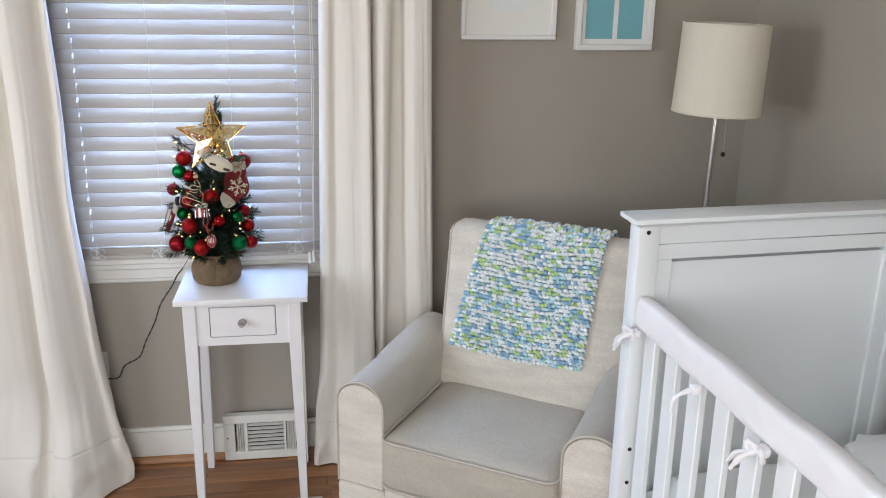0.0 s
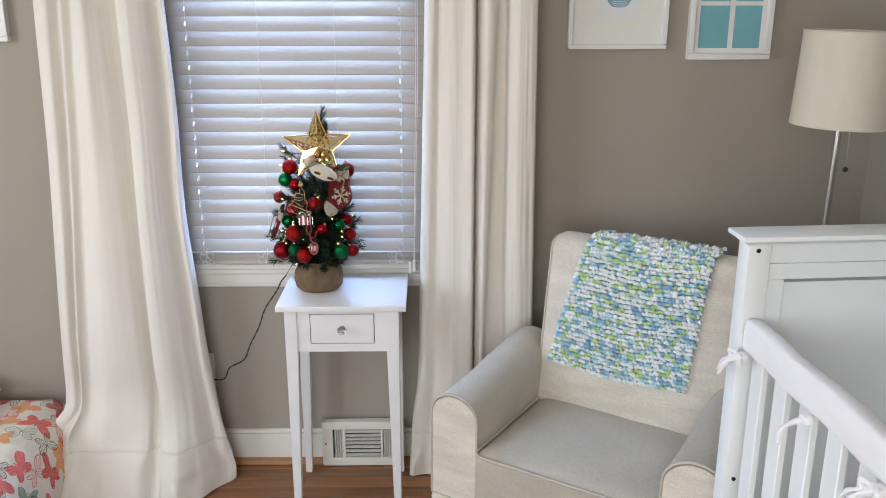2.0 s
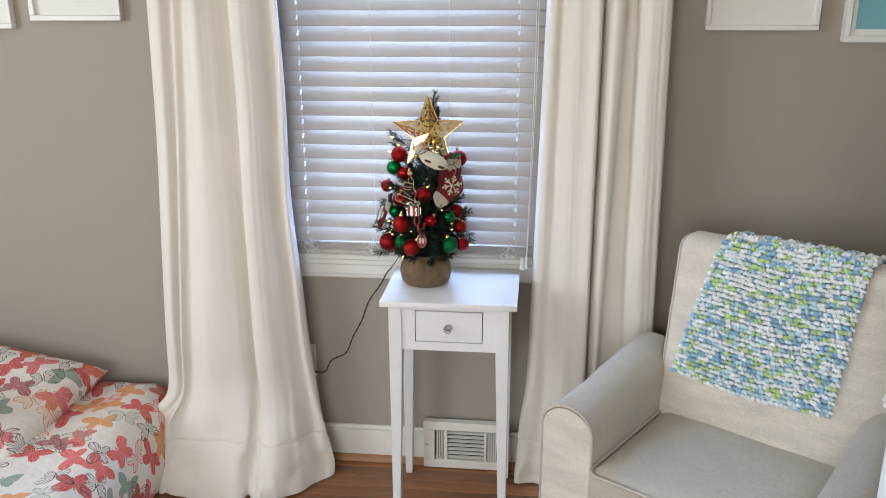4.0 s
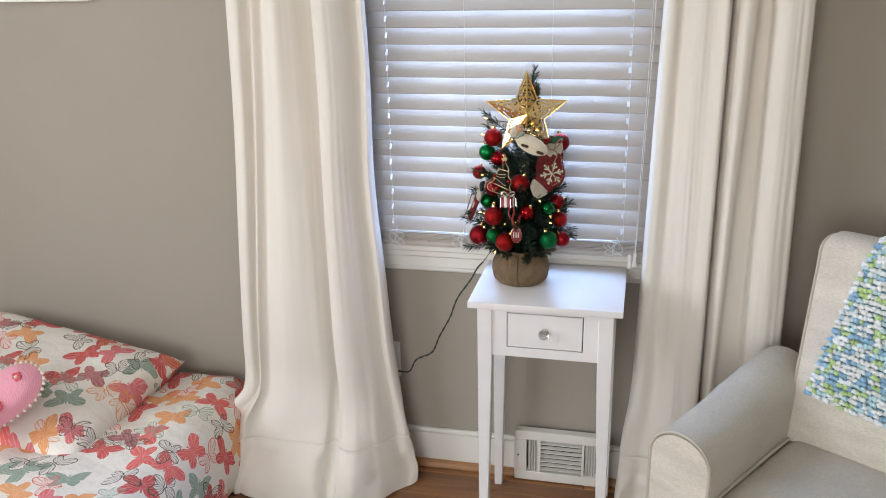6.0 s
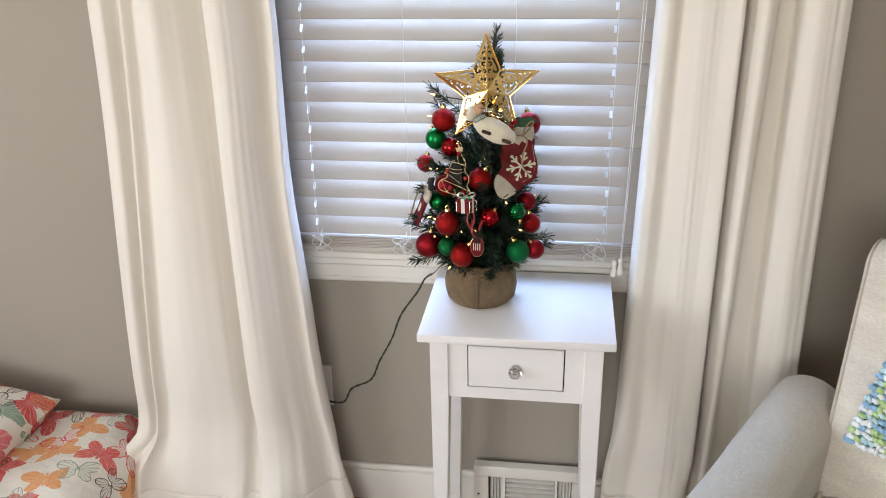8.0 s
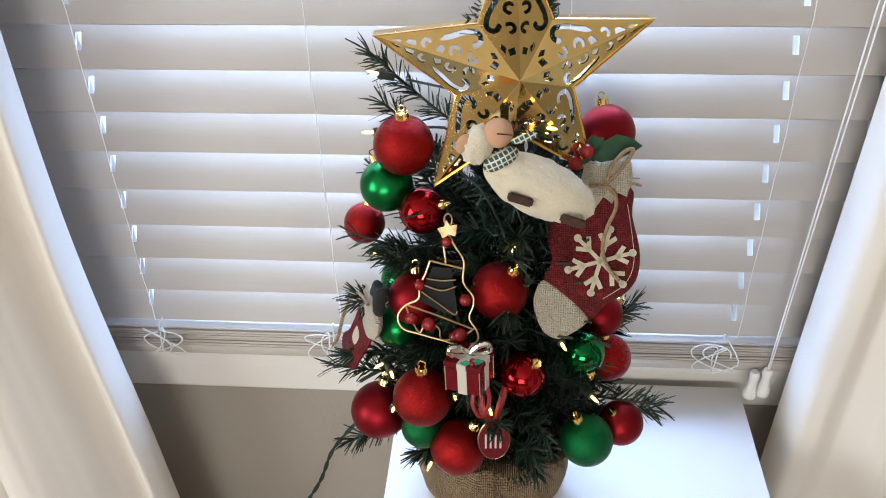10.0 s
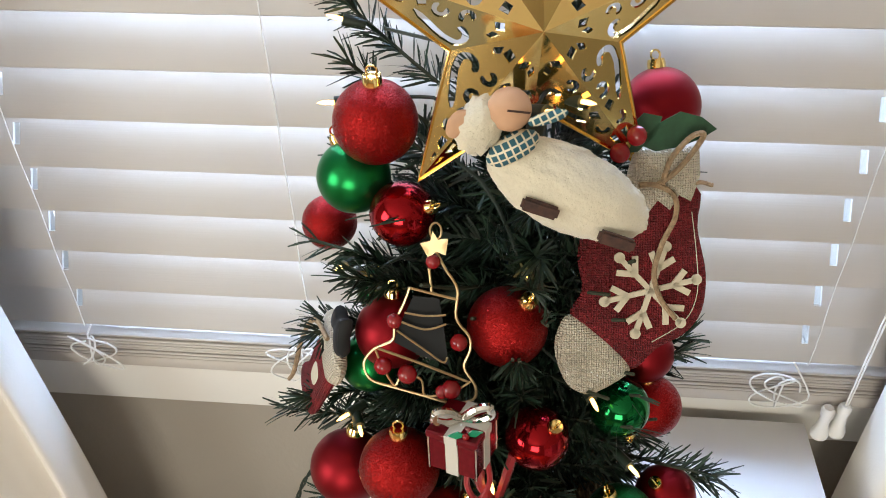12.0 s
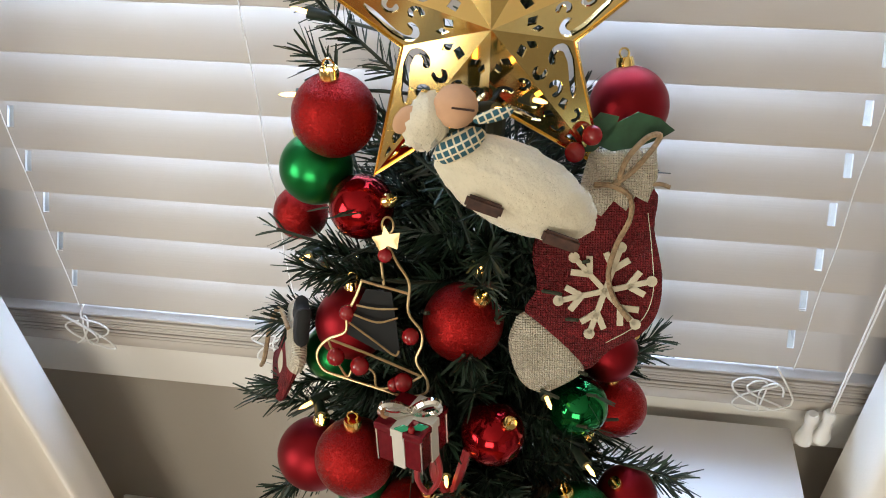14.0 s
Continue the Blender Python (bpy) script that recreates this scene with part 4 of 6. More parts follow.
# ---- pictures ----
def picture(x0, z0, w, h, bar, label, art):
    p = thing("picture_frame", pose(x0, -0.0005, z0), label, "picture", "pictures on the window wall")
    d = 0.026
    part("frame_bar", box(0, w, -d, 0, 0, bar, 0.002, 1), FRAMEW, p)
    part("frame_bar", box(0, w, -d, 0, h - bar, h, 0.002, 1), FRAMEW, p)
    part("frame_bar", box(0, bar, -d, 0, bar + 0.0002, h - bar - 0.0002, 0.002, 1), FRAMEW, p)
    part("frame_bar", box(w - bar, w, -d, 0, bar + 0.0002, h - bar - 0.0002, 0.002, 1), FRAMEW, p)
    part("mat_board", box(bar, w - bar, -0.012, -0.004, bar, h - bar), MATB, p)
    art(p)
    return p


def art_rings(p):
    part("print", box(0.088, 0.212, -0.0128, -0.0121, 0.088, 0.27), PALE, p)
    for k in range(5):
        pts = [(0.15 + (0.028 + 0.006 * k) * math.cos(a), -0.0132, 0.135 + 0.009 * k + (0.012 + 0.003 * k) * math.sin(a)) for a in [2 * math.pi * j / 40 for j in range(40)]]
        part("ink_ring", tube(pts, 0.0016, 5, True), INK, p)


def art_panes(p):
    part("print", box(0.022, 0.228, -0.0128, -0.0121, 0.022, 0.30), AQUA, p)
    part("white_bar", box(0.121, 0.136, -0.0142, -0.0129, 0.0342, 0.30), FRAMEW, p)
    part("white_bar", box(0.022, 0.228, -0.0142, -0.0129, 0.022, 0.034), FRAMEW, p)
    part("white_bar", box(0.0322, 0.1208, -0.0142, -0.0129, 0.158, 0.170), FRAMEW, p)
    part("white_bar", box(0.1362, 0.2178, -0.0142, -0.0129, 0.158, 0.170), FRAMEW, p)
    part("white_bar", box(0.022, 0.032, -0.0142, -0.0129, 0.0342, 0.30), FRAMEW, p)
    part("white_bar", box(0.218, 0.228, -0.0142, -0.0129, 0.0342, 0.30), FRAMEW, p)


def art_plain(p):
    part("print", box(0.08, 0.20, -0.0128, -0.0121, 0.09, 0.27), PALE, p)


picture(0.748, 1.401, 0.299, 0.36, 0.014, "white framed print with a wide mat and blue rings", art_rings)
picture(1.112, 1.370, 0.251, 0.325, 0.017, "white framed aqua print split by white bars", art_panes)
picture(-1.205, 1.425, 0.283, 0.36, 0.016, "white framed print with a wide mat above the bed", art_plain)
picture(-1.60, 1.402, 0.335, 0.40, 0.016, "white framed print hanging above the pillow", art_plain)


# ---- bed ----
BED_X, BED_Y0, BED_Y1, BED_TOP = -0.845, -0.03, -1.15, 0.285
bed = thing("low_bed", None, "low child bed made up with a butterfly print duvet", "bed")
part("mattress", box(-2.46, BED_X - 0.10, BED_Y1 + 0.10, BED_Y0 - 0.03, 0.03, 0.22, 0.04, 3), SHEET, bed)
part("base", box(-2.46, BED_X - 0.13, BED_Y1 + 0.13, BED_Y0 - 0.04, 0.0, 0.0295), GAP, bed)


def fold(d, r=0.11):
    """Cloth of length d past the start of a rounded edge: how far out and how far down."""
    q = r * math.pi / 2
    if d <= 0:
        return 0.0, 0.0
    if d < q:
        return r * math.sin(d / r), r * (1 - math.cos(d / r))
    return r + 0.006 * math.sin((d - q) * 20), r + d - q


def duvet(u, v):
    a = u * 1.80 - 0.05
    b = v * 1.42 - 0.05
    xo, xd = fold(0.28 - a)
    yo, yd = fold(b - 0.98)
    wo, wd = fold(0.06 - b, 0.08)
    x = BED_X - 0.11 - max(0.0, a - 0.28) + xo
    y = BED_Y0 - 0.085 - min(max(b - 0.06, 0.0), 0.92) - yo + wo
    z = BED_TOP - xd - yd - wd
    flat = ease(0.28, 0.6, a)
    z += (0.016 * fbm(a * 3.1, b * 3.1) + 0.006 * fbm(a * 9, b * 9, 3)) * ease(0.0, 0.1, z)
    z += 0.012 * math.sin(b * 9 + a * 2) * ease(0.1, 0.5, a) * 0.4
    x += 0.012 * fbm(b * 6, z * 4, 2) * ease(0.0, 0.2, xd)
    y += 0.012 * fbm(a * 6, z * 4, 5) * ease(0.0, 0.2, yd)
    return Vector((x, y, max(0.006, z)))


part("duvet", sheet(duvet, 130, 110, lambda u, v: (u * 1.80, v * 1.42)), PRINT, bed)


def cushion_pillow(name, m, w, h, t, material, label, uvo=(0.3, 0.7)):
    p = thing(name, m, label, "pillow")
    def f(u, v, s):
        a, b = 2 * u - 1, 2 * v - 1
        pin = 1 - 0.06 * (1 - abs(a) ** 3) * abs(b) ** 3 - 0.0
        pin2 = 1 - 0.08 * (1 - abs(b) ** 3) * abs(a) ** 3
        k = max(0.0, (1 - a ** 4)) ** 0.5 * max(0.0, (1 - b ** 4)) ** 0.5
        return Vector((a * w / 2 * pin2, b * h / 2 * pin, s * t / 2 * (k ** 0.8) + 0.007 * fbm(a * 3, b * 3, s) * k + 0.012 * abs(a) ** 6 * abs(b) ** 6))
    bm = sheet(lambda u, v: f(u, v, 1), 44, 32, lambda u, v: (uvo[0] + u * w, uvo[1] + v * h))
    sheet(lambda u, v: f(u, v, -1), 44, 32, lambda u, v: (uvo[0] + u * w, uvo[1] + v * h), bm)
    bmesh.ops.remove_doubles(bm, verts=bm.verts[:], dist=0.0003)
    part("pillowcase", bm, material, p)
    return p


cushion_pillow("pillow", pose(-1.44, -0.325, 0.322, 11, 7, -5), 0.72, 0.50, 0.16, PRINT, "plump butterfly print pillow on the bed against the wall")

heart = thing("heart_pillow", pose(-1.355, -0.575, 0.412, 46, 0, 8), "pink corduroy heart pillow with cream trim on the bed", "pillow")
HN = 60


def heart_xy(a, s=1.0):
    x = 16 * math.sin(a) ** 3
    y = 13 * math.cos(a) - 5 * math.cos(2 * a) - 2 * math.cos(3 * a) - math.cos(4 * a)
    return Vector((x * 0.0080 * s, (y + 2) * 0.0080 * s, 0))


hb = bmesh.new()
for sgn in (1, -1):
    prev = None
    for k in range(9):
        s = 1 - k / 8
        row = []
        for j in range(HN):
            q = heart_xy(2 * math.pi * j / HN, max(s, 0.02))
            q.z = sgn * 0.045 * math.sqrt(max(0.0, 1 - s ** 2.4))
            row.append(hb.verts.new(q))
        if prev:
            for j in range(HN):
                hb.faces.new((prev[j], prev[(j + 1) % HN], row[(j + 1) % HN], row[j]))
        prev = row
    hb.faces.new(prev)
bmesh.ops.remove_doubles(hb, verts=hb.verts[:], dist=0.0002)
part("heart_body", hb, PINKF, heart)
bobbles = bmesh.new()
for j in range(64):
    q = heart_xy(2 * math.pi * (j + 0.5) / 64, 1.03)
    bmesh.ops.create_icosphere(bobbles, subdivisions=1, radius=0.0052, matrix=Matrix.Translation(q))
part("bobble_trim", bobbles, CREAMT, heart, "cream bobble trim")
for fx, fy, fr in ((-0.072, 0.055, 0.012), (0.072, 0.062, 0.014), (-0.06, -0.015, 0.011), (0.045, -0.022, 0.017)):
    fl = bmesh.new()
    hz = 0.042 * math.sqrt(max(0.1, 1 - (math.hypot(fx, fy) / 0.135) ** 2.2)) + 0.004
    for k in range(5):
        a = 2 * math.pi * k / 5
        bmesh.ops.create_uvsphere(fl, u_segments=10, v_segments=6, radius=1, matrix=Matrix.Translation((fx + fr * 0.62 * math.cos(a), fy + fr * 0.62 * math.sin(a), hz)) @ Matrix.Diagonal((fr * 0.5, fr * 0.5, 0.003, 1)))
    flower = part("flower", fl, REDFELT, heart, "red felt flower")
    ce = bmesh.new()
    bmesh.ops.create_uvsphere(ce, u_segments=10, v_segments=6, radius=fr * 0.36, matrix=Matrix.Translation((fx, fy, hz + 0.002)))
    part("flower_centre", ce, CREAMT, flower)
for k in range(7):
    x = -0.042 + k * 0.0115
    zt = 0.0455
    part("stitched_bar", box(x, x + 0.0085, 0.010, 0.0185 + (0.004 if k in (0, 1) else 0), zt - 0.004, zt + 0.0015, 0.001, 1), PINKD, heart)

# ---- rug ----
rug = thing("rug", None, "grey wool rug with a cream border", "rug")
RX0, RX1, RY0, RY1 = -0.635, 0.285, -1.75, -0.302
part("field", box(RX0 + 0.055, RX1 - 0.055, RY0 + 0.055, RY1 - 0.030, 0.0012, 0.010, 0.003, 1), RUG, rug)
part("border", box(RX0, RX1, RY1 - 0.0298, RY1, 0.001, 0.0095, 0.003, 1), RUGB, rug)
part("border", box(RX0, RX1, RY0, RY0 + 0.0548, 0.001, 0.0095, 0.003, 1), RUGB, rug)
part("border", box(RX0, RX0 + 0.0548, RY0 + 0.055, RY1 - 0.030, 0.001, 0.0095, 0.003, 1), RUGB, rug)
part("border", box(RX1 - 0.0548, RX1, RY0 + 0.055, RY1 - 0.030, 0.001, 0.0095, 0.003, 1), RUGB, rug)


# ---- tabletop christmas tree ----
NEEDLE = mat("dark_green_pvc_needle", (0.011, 0.031, 0.016), 0.5, var=0.25, scale=30, island=0.5)
STEM = mat("brown_green_stem", (0.035, 0.042, 0.022), 0.8, var=0.2)
BURLAP = mat("tan_burlap", (0.30, 0.205, 0.115), 0.95, var=0.14, scale=40, bump=0.0012, bscale=500, fine=0.22, weave=0.0011, wscale=160)
GOLD = mat("polished_gold_plastic", (0.98, 0.71, 0.28), 0.11, 1.0, var=0.03, scale=30)
GOLDW = mat("pale_gold_wire", (0.60, 0.45, 0.25), 0.36, 1.0, var=0.05)
SILVER = mat("bright_silver", (0.80, 0.78, 0.74), 0.12, 1.0)
RED_M = mat("matte_red_ball", (0.24, 0.008, 0.014), 0.44, 0.9, var=0.05, scale=40)
RED_S = mat("glossy_red_ball", (0.33, 0.008, 0.013), 0.12, 0.9, var=0.03)
GREEN_M = mat("matte_green_ball", (0.008, 0.20, 0.050), 0.3, 0.92, var=0.05)
GREEN_S = mat("glossy_green_ball", (0.006, 0.15, 0.040), 0.08, 0.9, var=0.03)
BLACK = mat("black_felt", (0.012, 0.013, 0.014), 0.9)
BEAD = mat("red_glass_bead", (0.26, 0.006, 0.010), 0.12, spec=0.6)
REDBUR = mat("red_burlap", (0.25, 0.012, 0.018), 0.95, var=0.18, scale=90, bump=0.0012, bscale=700, fine=0.3, weave=0.0010, wscale=230)
CREAMB = mat("cream_burlap", (0.62, 0.56, 0.45), 0.95, var=0.07, scale=90, bump=0.0006, bscale=700, fine=0.12, weave=0.0006, wscale=230)
FELTC = mat("cream_felt", (0.60, 0.53, 0.40), 0.95, var=0.05, bump=0.0004, bscale=600)
TWINE = mat("jute_twine", (0.36, 0.25, 0.15), 0.95, var=0.2, scale=300, bump=0.0008, bscale=900)
WOOL = mat("cream_felted_wool", (0.66, 0.60, 0.46), 1.0, var=0.03, scale=60, bump=0.0010, bscale=300, sheen=0.5, spec=0.1)
PEACH = mat("peach_felt", (0.56, 0.33, 0.20), 0.95, var=0.06, scale=80)
BARK = mat("dark_brown_wood", (0.07, 0.03, 0.02), 0.8, var=0.3, scale=200)


def plaid_mat():
    m = bpy.data.materials.new("teal_plaid_cloth")
    m.use_nodes = True
    nt = m.node_tree
    b = nt.nodes["Principled BSDF"]
    b.inputs["Roughness"].default_value = 0.95
    co = nt.nodes.new("ShaderNodeTexCoord")
    turn = nt.nodes.new("ShaderNodeMapping")
    turn.inputs["Rotation"].default_value = (0, math.radians(25), 0)
    nt.links.new(co.outputs["Object"], turn.inputs["Vector"])
    ramps = []
    for axis_name in ("X", "Z"):
        w = nt.nodes.new("ShaderNodeTexWave")
        w.bands_direction = axis_name
        w.inputs["Scale"].default_value = 78
        w.inputs["Distortion"].default_value = 0.6
        nt.links.new(turn.outputs["Vector"], w.inputs["Vector"])
        r = nt.nodes.new("ShaderNodeValToRGB")
        r.color_ramp.elements[0].position, r.color_ramp.elements[1].position = 0.80, 0.88
        nt.links.new(w.outputs["Fac"], r.inputs["Fac"])
        ramps.append(r)
    top = nt.nodes.new("ShaderNodeMath")
    top.operation = "MAXIMUM"
    nt.links.new(ramps[0].outputs["Color"], top.inputs[0])
    nt.links.new(ramps[1].outputs["Color"], top.inputs[1])
    mix = nt.nodes.new("ShaderNodeMixRGB")
    mix.inputs["Color1"].default_value = (0.025, 0.10, 0.13, 1)
    mix.inputs["Color2"].default_value = (0.66, 0.60, 0.44, 1)
    nt.links.new(top.outputs[0], mix.inputs["Fac"])
    nt.links.new(mix.outputs["Color"], b.inputs["Base Color"])
    return m


PLAID = plaid_mat()
ENAMEL = mat("dark_red_enamel", (0.16, 0.006, 0.014), 0.2, 0.3, var=0.1, scale=300)
WENAMEL = mat("white_enamel", (0.60, 0.58, 0.52), 0.25)
GENAMEL = mat("green_enamel", (0.02, 0.30, 0.16), 0.2)
HOLLY = mat("green_holly_fabric", (0.02, 0.075, 0.035), 0.75, var=0.3, scale=80)
RIBBON = mat("red_satin_ribbon", (0.30, 0.008, 0.014), 0.4, sheen=0.2)


def glitter(name, color):
    m = bpy.data.materials.new(name)
    m.use_nodes = True
    n, l = m.node_tree.nodes, m.node_tree.links
    b = n["Principled BSDF"]
    tc = n.new("ShaderNodeTexCoord")
    vo = n.new("ShaderNodeTexVoronoi")
    vo.inputs["Scale"].default_value = 2300
    l.new(tc.outputs["Object"], vo.inputs["Vector"])
    hsv = n.new("ShaderNodeHueSaturation")
    hsv.inputs["Color"].default_value = (*color, 1)
    sep = n.new("ShaderNodeSeparateColor")
    l.new(vo.outputs["Color"], sep.inputs[0])
    mr = n.new("ShaderNodeMapRange")
    mr.inputs["To Min"].default_value, mr.inputs["To Max"].default_value = 0.6, 1.4
    l.new(sep.outputs[0], mr.inputs["Value"])
    l.new(mr.outputs[0], hsv.inputs["Value"])
    l.new(hsv.outputs[0], b.inputs["Base Color"])
    b.inputs["Metallic"].default_value, b.inputs["Roughness"].default_value = 0.88, 0.36
    sub = n.new("ShaderNodeVectorMath")
    sub.operation = "SUBTRACT"
    sub.inputs[1].default_value = (0.5, 0.5, 0.5)
    l.new(vo.outputs["Color"], sub.inputs[0])
    sc = n.new("ShaderNodeVectorMath")
    sc.operation = "SCALE"
    sc.inputs["Scale"].default_value = 0.75
    l.new(sub.outputs[0], sc.inputs[0])
    add = n.new("ShaderNodeVectorMath")
    geo = n.new("ShaderNodeNewGeometry")
    l.new(geo.outputs["Normal"], add.inputs[0])
    l.new(sc.outputs[0], add.inputs[1])
    nm = n.new("ShaderNodeVectorMath")
    nm.operation = "NORMALIZE"
    l.new(add.outputs[0], nm.inputs[0])
    l.new(nm.outputs[0], b.inputs["Normal"])
    return m


RED_G = glitter("red_glitter_ball", (0.29, 0.008, 0.008))
GREEN_G = glitter("green_glitter_ball", (0.005, 0.13, 0.036))


def bulb_mat():
    m = bpy.data.materials.new("warm_lit_bulb")
    m.use_nodes = True
    b = m.node_tree.nodes["Principled BSDF"]
    b.inputs["Base Color"].default_value = (1, 0.85, 0.55, 1)
    b.inputs["Emission Color"].default_value = (1.0, 0.52, 0.14, 1)
    b.inputs["Emission Strength"].default_value = 5
    return m


BULB = bulb_mat()

# balls: x, y, z, radius, material, colour words, way of the cap
BALLS = [(-0.080, -0.172, 1.073, 0.0232, RED_G, "red glitter", (0, 0, 1)), (-0.096, -0.167, 1.034, 0.0213, GREEN_M, "matte green", (-0.3, 0.3, 0.6)),
         (-0.124, -0.130, 0.972, 0.0180, RED_G, "red glitter", (0.2, 0.3, 1)), (-0.066, -0.186, 1.023, 0.0185, RED_S, "glossy red", (0.9, -0.3, 0.5)),
         (-0.005, -0.217, 0.970, 0.0229, RED_G, "red glitter", (0.5, -0.1, 1)), (-0.072, -0.210, 0.955, 0.0220, RED_M, "matte red", (0, 0.4, 1)),
         (-0.090, -0.200, 0.917, 0.0185, GREEN_M, "matte green", (0, 0.6, 1)), (-0.064, -0.262, 0.896, 0.0235, RED_G, "red glitter", (0, 0.2, 1)),
         (-0.109, -0.215, 0.830, 0.0255, RED_M, "matte red", (0.2, 0.4, 1)), (0.015, -0.239, 0.902, 0.0191, RED_S, "glossy red", (0.5, -0.3, 0.9)),
         (0.064, -0.216, 0.907, 0.0182, GREEN_S, "glossy green", (0.4, -0.3, -1)), (0.090, -0.181, 0.870, 0.0205, RED_G, "red glitter", (-0.2, 0.2, 1)),
         (0.081, -0.176, 0.914, 0.0190, RED_M, "matte red", (0.6, 0.5, 0.2)), (0.080, -0.105, 1.050, 0.0235, RED_M, "matte red", (-0.2, 0.5, 1)),
         (0.101, -0.222, 0.832, 0.0195, RED_M, "matte red", (-0.5, -0.3, 1)), (0.070, -0.246, 0.836, 0.0225, GREEN_G, "green glitter", (-0.4, 0.1, 1)),
         (-0.037, -0.252, 0.827, 0.0240, RED_G, "red glitter", (0.5, 0.2, 0.8)), (-0.068, -0.240, 0.838, 0.0185, GREEN_G, "green glitter", (0, 0.4, 1)),
         (0.010, -0.085, 0.860, 0.0220, RED_M, "matte red", (0, -0.4, 1)), (-0.100, -0.090, 0.880, 0.0210, GREEN_S, "glossy green", (0, -0.2, 1))]

axis = lambda z: Vector((-0.012 + 0.028 * (z - 0.77) / 0.46, -0.168 + 0.014 * (z - 0.77) / 0.46, z))


def spread(z):
    """How far the branches reach at a height."""
    pts = [(0.78, 0.080), (0.83, 0.108), (0.88, 0.110), (0.95, 0.100), (1.02, 0.092), (1.08, 0.075), (1.13, 0.046), (1.18, 0.022), (1.235, 0.008)]
    for (a, ra), (b, rb) in zip(pts, pts[1:]):
        if z <= b:
            return ra + (rb - ra) * max(0, (z - a)) / (b - a)
    return 0.01


def tree():
    r = random.Random(5)
    t = thing("christmas_tree", None, "small artificial christmas tree in a burlap sack on the table", "christmas tree")
    part("trunk", tube([axis(0.72), axis(0.9), axis(1.1), axis(1.235)], [0.009, 0.008, 0.005, 0.002], 8), STEM, t)
    verts, faces = [], []
    stems = bmesh.new()
    keep = [(Vector(b[:3]), b[3]) for b in BALLS]
    eye = Vector((0.0, -0.60, 1.30))

    def clear(p):
        """Whether a needle here would stand inside an ornament or hide its face."""
        for c, rad in keep:
            if (p - c).length < rad * 1.06:
                return False
            d = p - c
            way = (eye - c).normalized()
            s = d.dot(way)
            if 0 < s < 0.07 and (d - way * s).length < rad * 0.92:
                return r.random() < 0.05
        for c, rx, rz, deep in ((Vector((0.022, -0.222, 1.07)), 0.055, 0.038, 0.06), (Vector((0.076, -0.205, 0.995)), 0.042, 0.060, 0.08), (Vector((0.042, -0.225, 0.950)), 0.022, 0.024, 0.05), (Vector((-0.045, -0.235, 0.99)), 0.036, 0.05, 0.05), (Vector((-0.025, -0.268, 0.935)), 0.022, 0.022, 0.05)):
            d = p - c
            way = (eye - c).normalized()
            s = d.dot(way)
            q = d - way * s
            if -0.020 < s < deep and (q.x / rx) ** 2 + (q.z / rz) ** 2 < 1:
                return False
        if p.z > 1.035 and p.y < (-0.140 if p.z < 1.15 else -0.164) and abs(p.x) < 0.080:
            return False
        if p.z > 1.06 and p.x > 0.034:
            return False
        return True

    def needle(p, d, ln, w):
        side = d.cross(Vector((r.uniform(-1, 1), r.uniform(-1, 1), r.uniform(-1, 1))))
        if side.length < 1e-4:
            return
        side.normalize()
        bend = Vector((0, 0, -ln * r.uniform(0.0, 0.10)))
        q, e = p + d * (ln * 0.55), p + d * ln + bend
        k = len(verts)
        verts.extend((p - side * w * 0.6, p + side * w * 0.6, q + side * w, q - side * w, e + side * w * 0.55, e - side * w * 0.55))
        faces.extend(((k, k + 1, k + 2, k + 3), (k + 3, k + 2, k + 4, k + 5)))

    def branch(a, b, count, droop=0.0):
        pts = [a.lerp(b, s / 5) + Vector((0, 0, -droop * math.sin(math.pi * s / 5))) for s in range(6)]
        if not any(p.z > 1.03 and p.y < -0.155 for p in pts):
            tube(pts, 0.0011, 5, bm=stems)
        ln = (b - a).length
        t_ = (b - a).normalized()
        u = t_.orthogonal().normalized()
        v = t_.cross(u)
        for _ in range(count):
            s = r.uniform(0.16, 1.0)
            p = a.lerp(b, s) + Vector((0, 0, -droop * math.sin(math.pi * s)))
            ang = r.uniform(0, 2 * math.pi)
            open_ = r.uniform(0.55, 1.05)
            if s > 0.93:
                open_ *= 0.6
            d = (t_ * math.cos(open_) + (u * math.cos(ang) + v * math.sin(ang)) * math.sin(open_)).normalized()
            nl = r.uniform(0.013, 0.022)
            if clear(p + d * nl) and clear(p + d * nl * 0.5):
                needle(p, d, nl, r.uniform(0.0006, 0.0009))

    n = 230
    for k in range(n):
        f = (k + 0.5) / n
        z = 0.785 + (1.2 - 0.785) * f ** 1.12
        ang = k * 2.399963 + r.uniform(-0.3, 0.3)
        rad = spread(z) * r.uniform(0.72, 1.04)
        a = axis(z - 0.02 - 0.25 * rad)
        b = axis(z) + Vector((math.cos(ang) * rad, math.sin(ang) * rad, r.uniform(-0.012, 0.018)))
        if b.y > -0.02:
            b.y = -0.02
        branch(a, b, int(110 + 1500 * rad), 0.006)
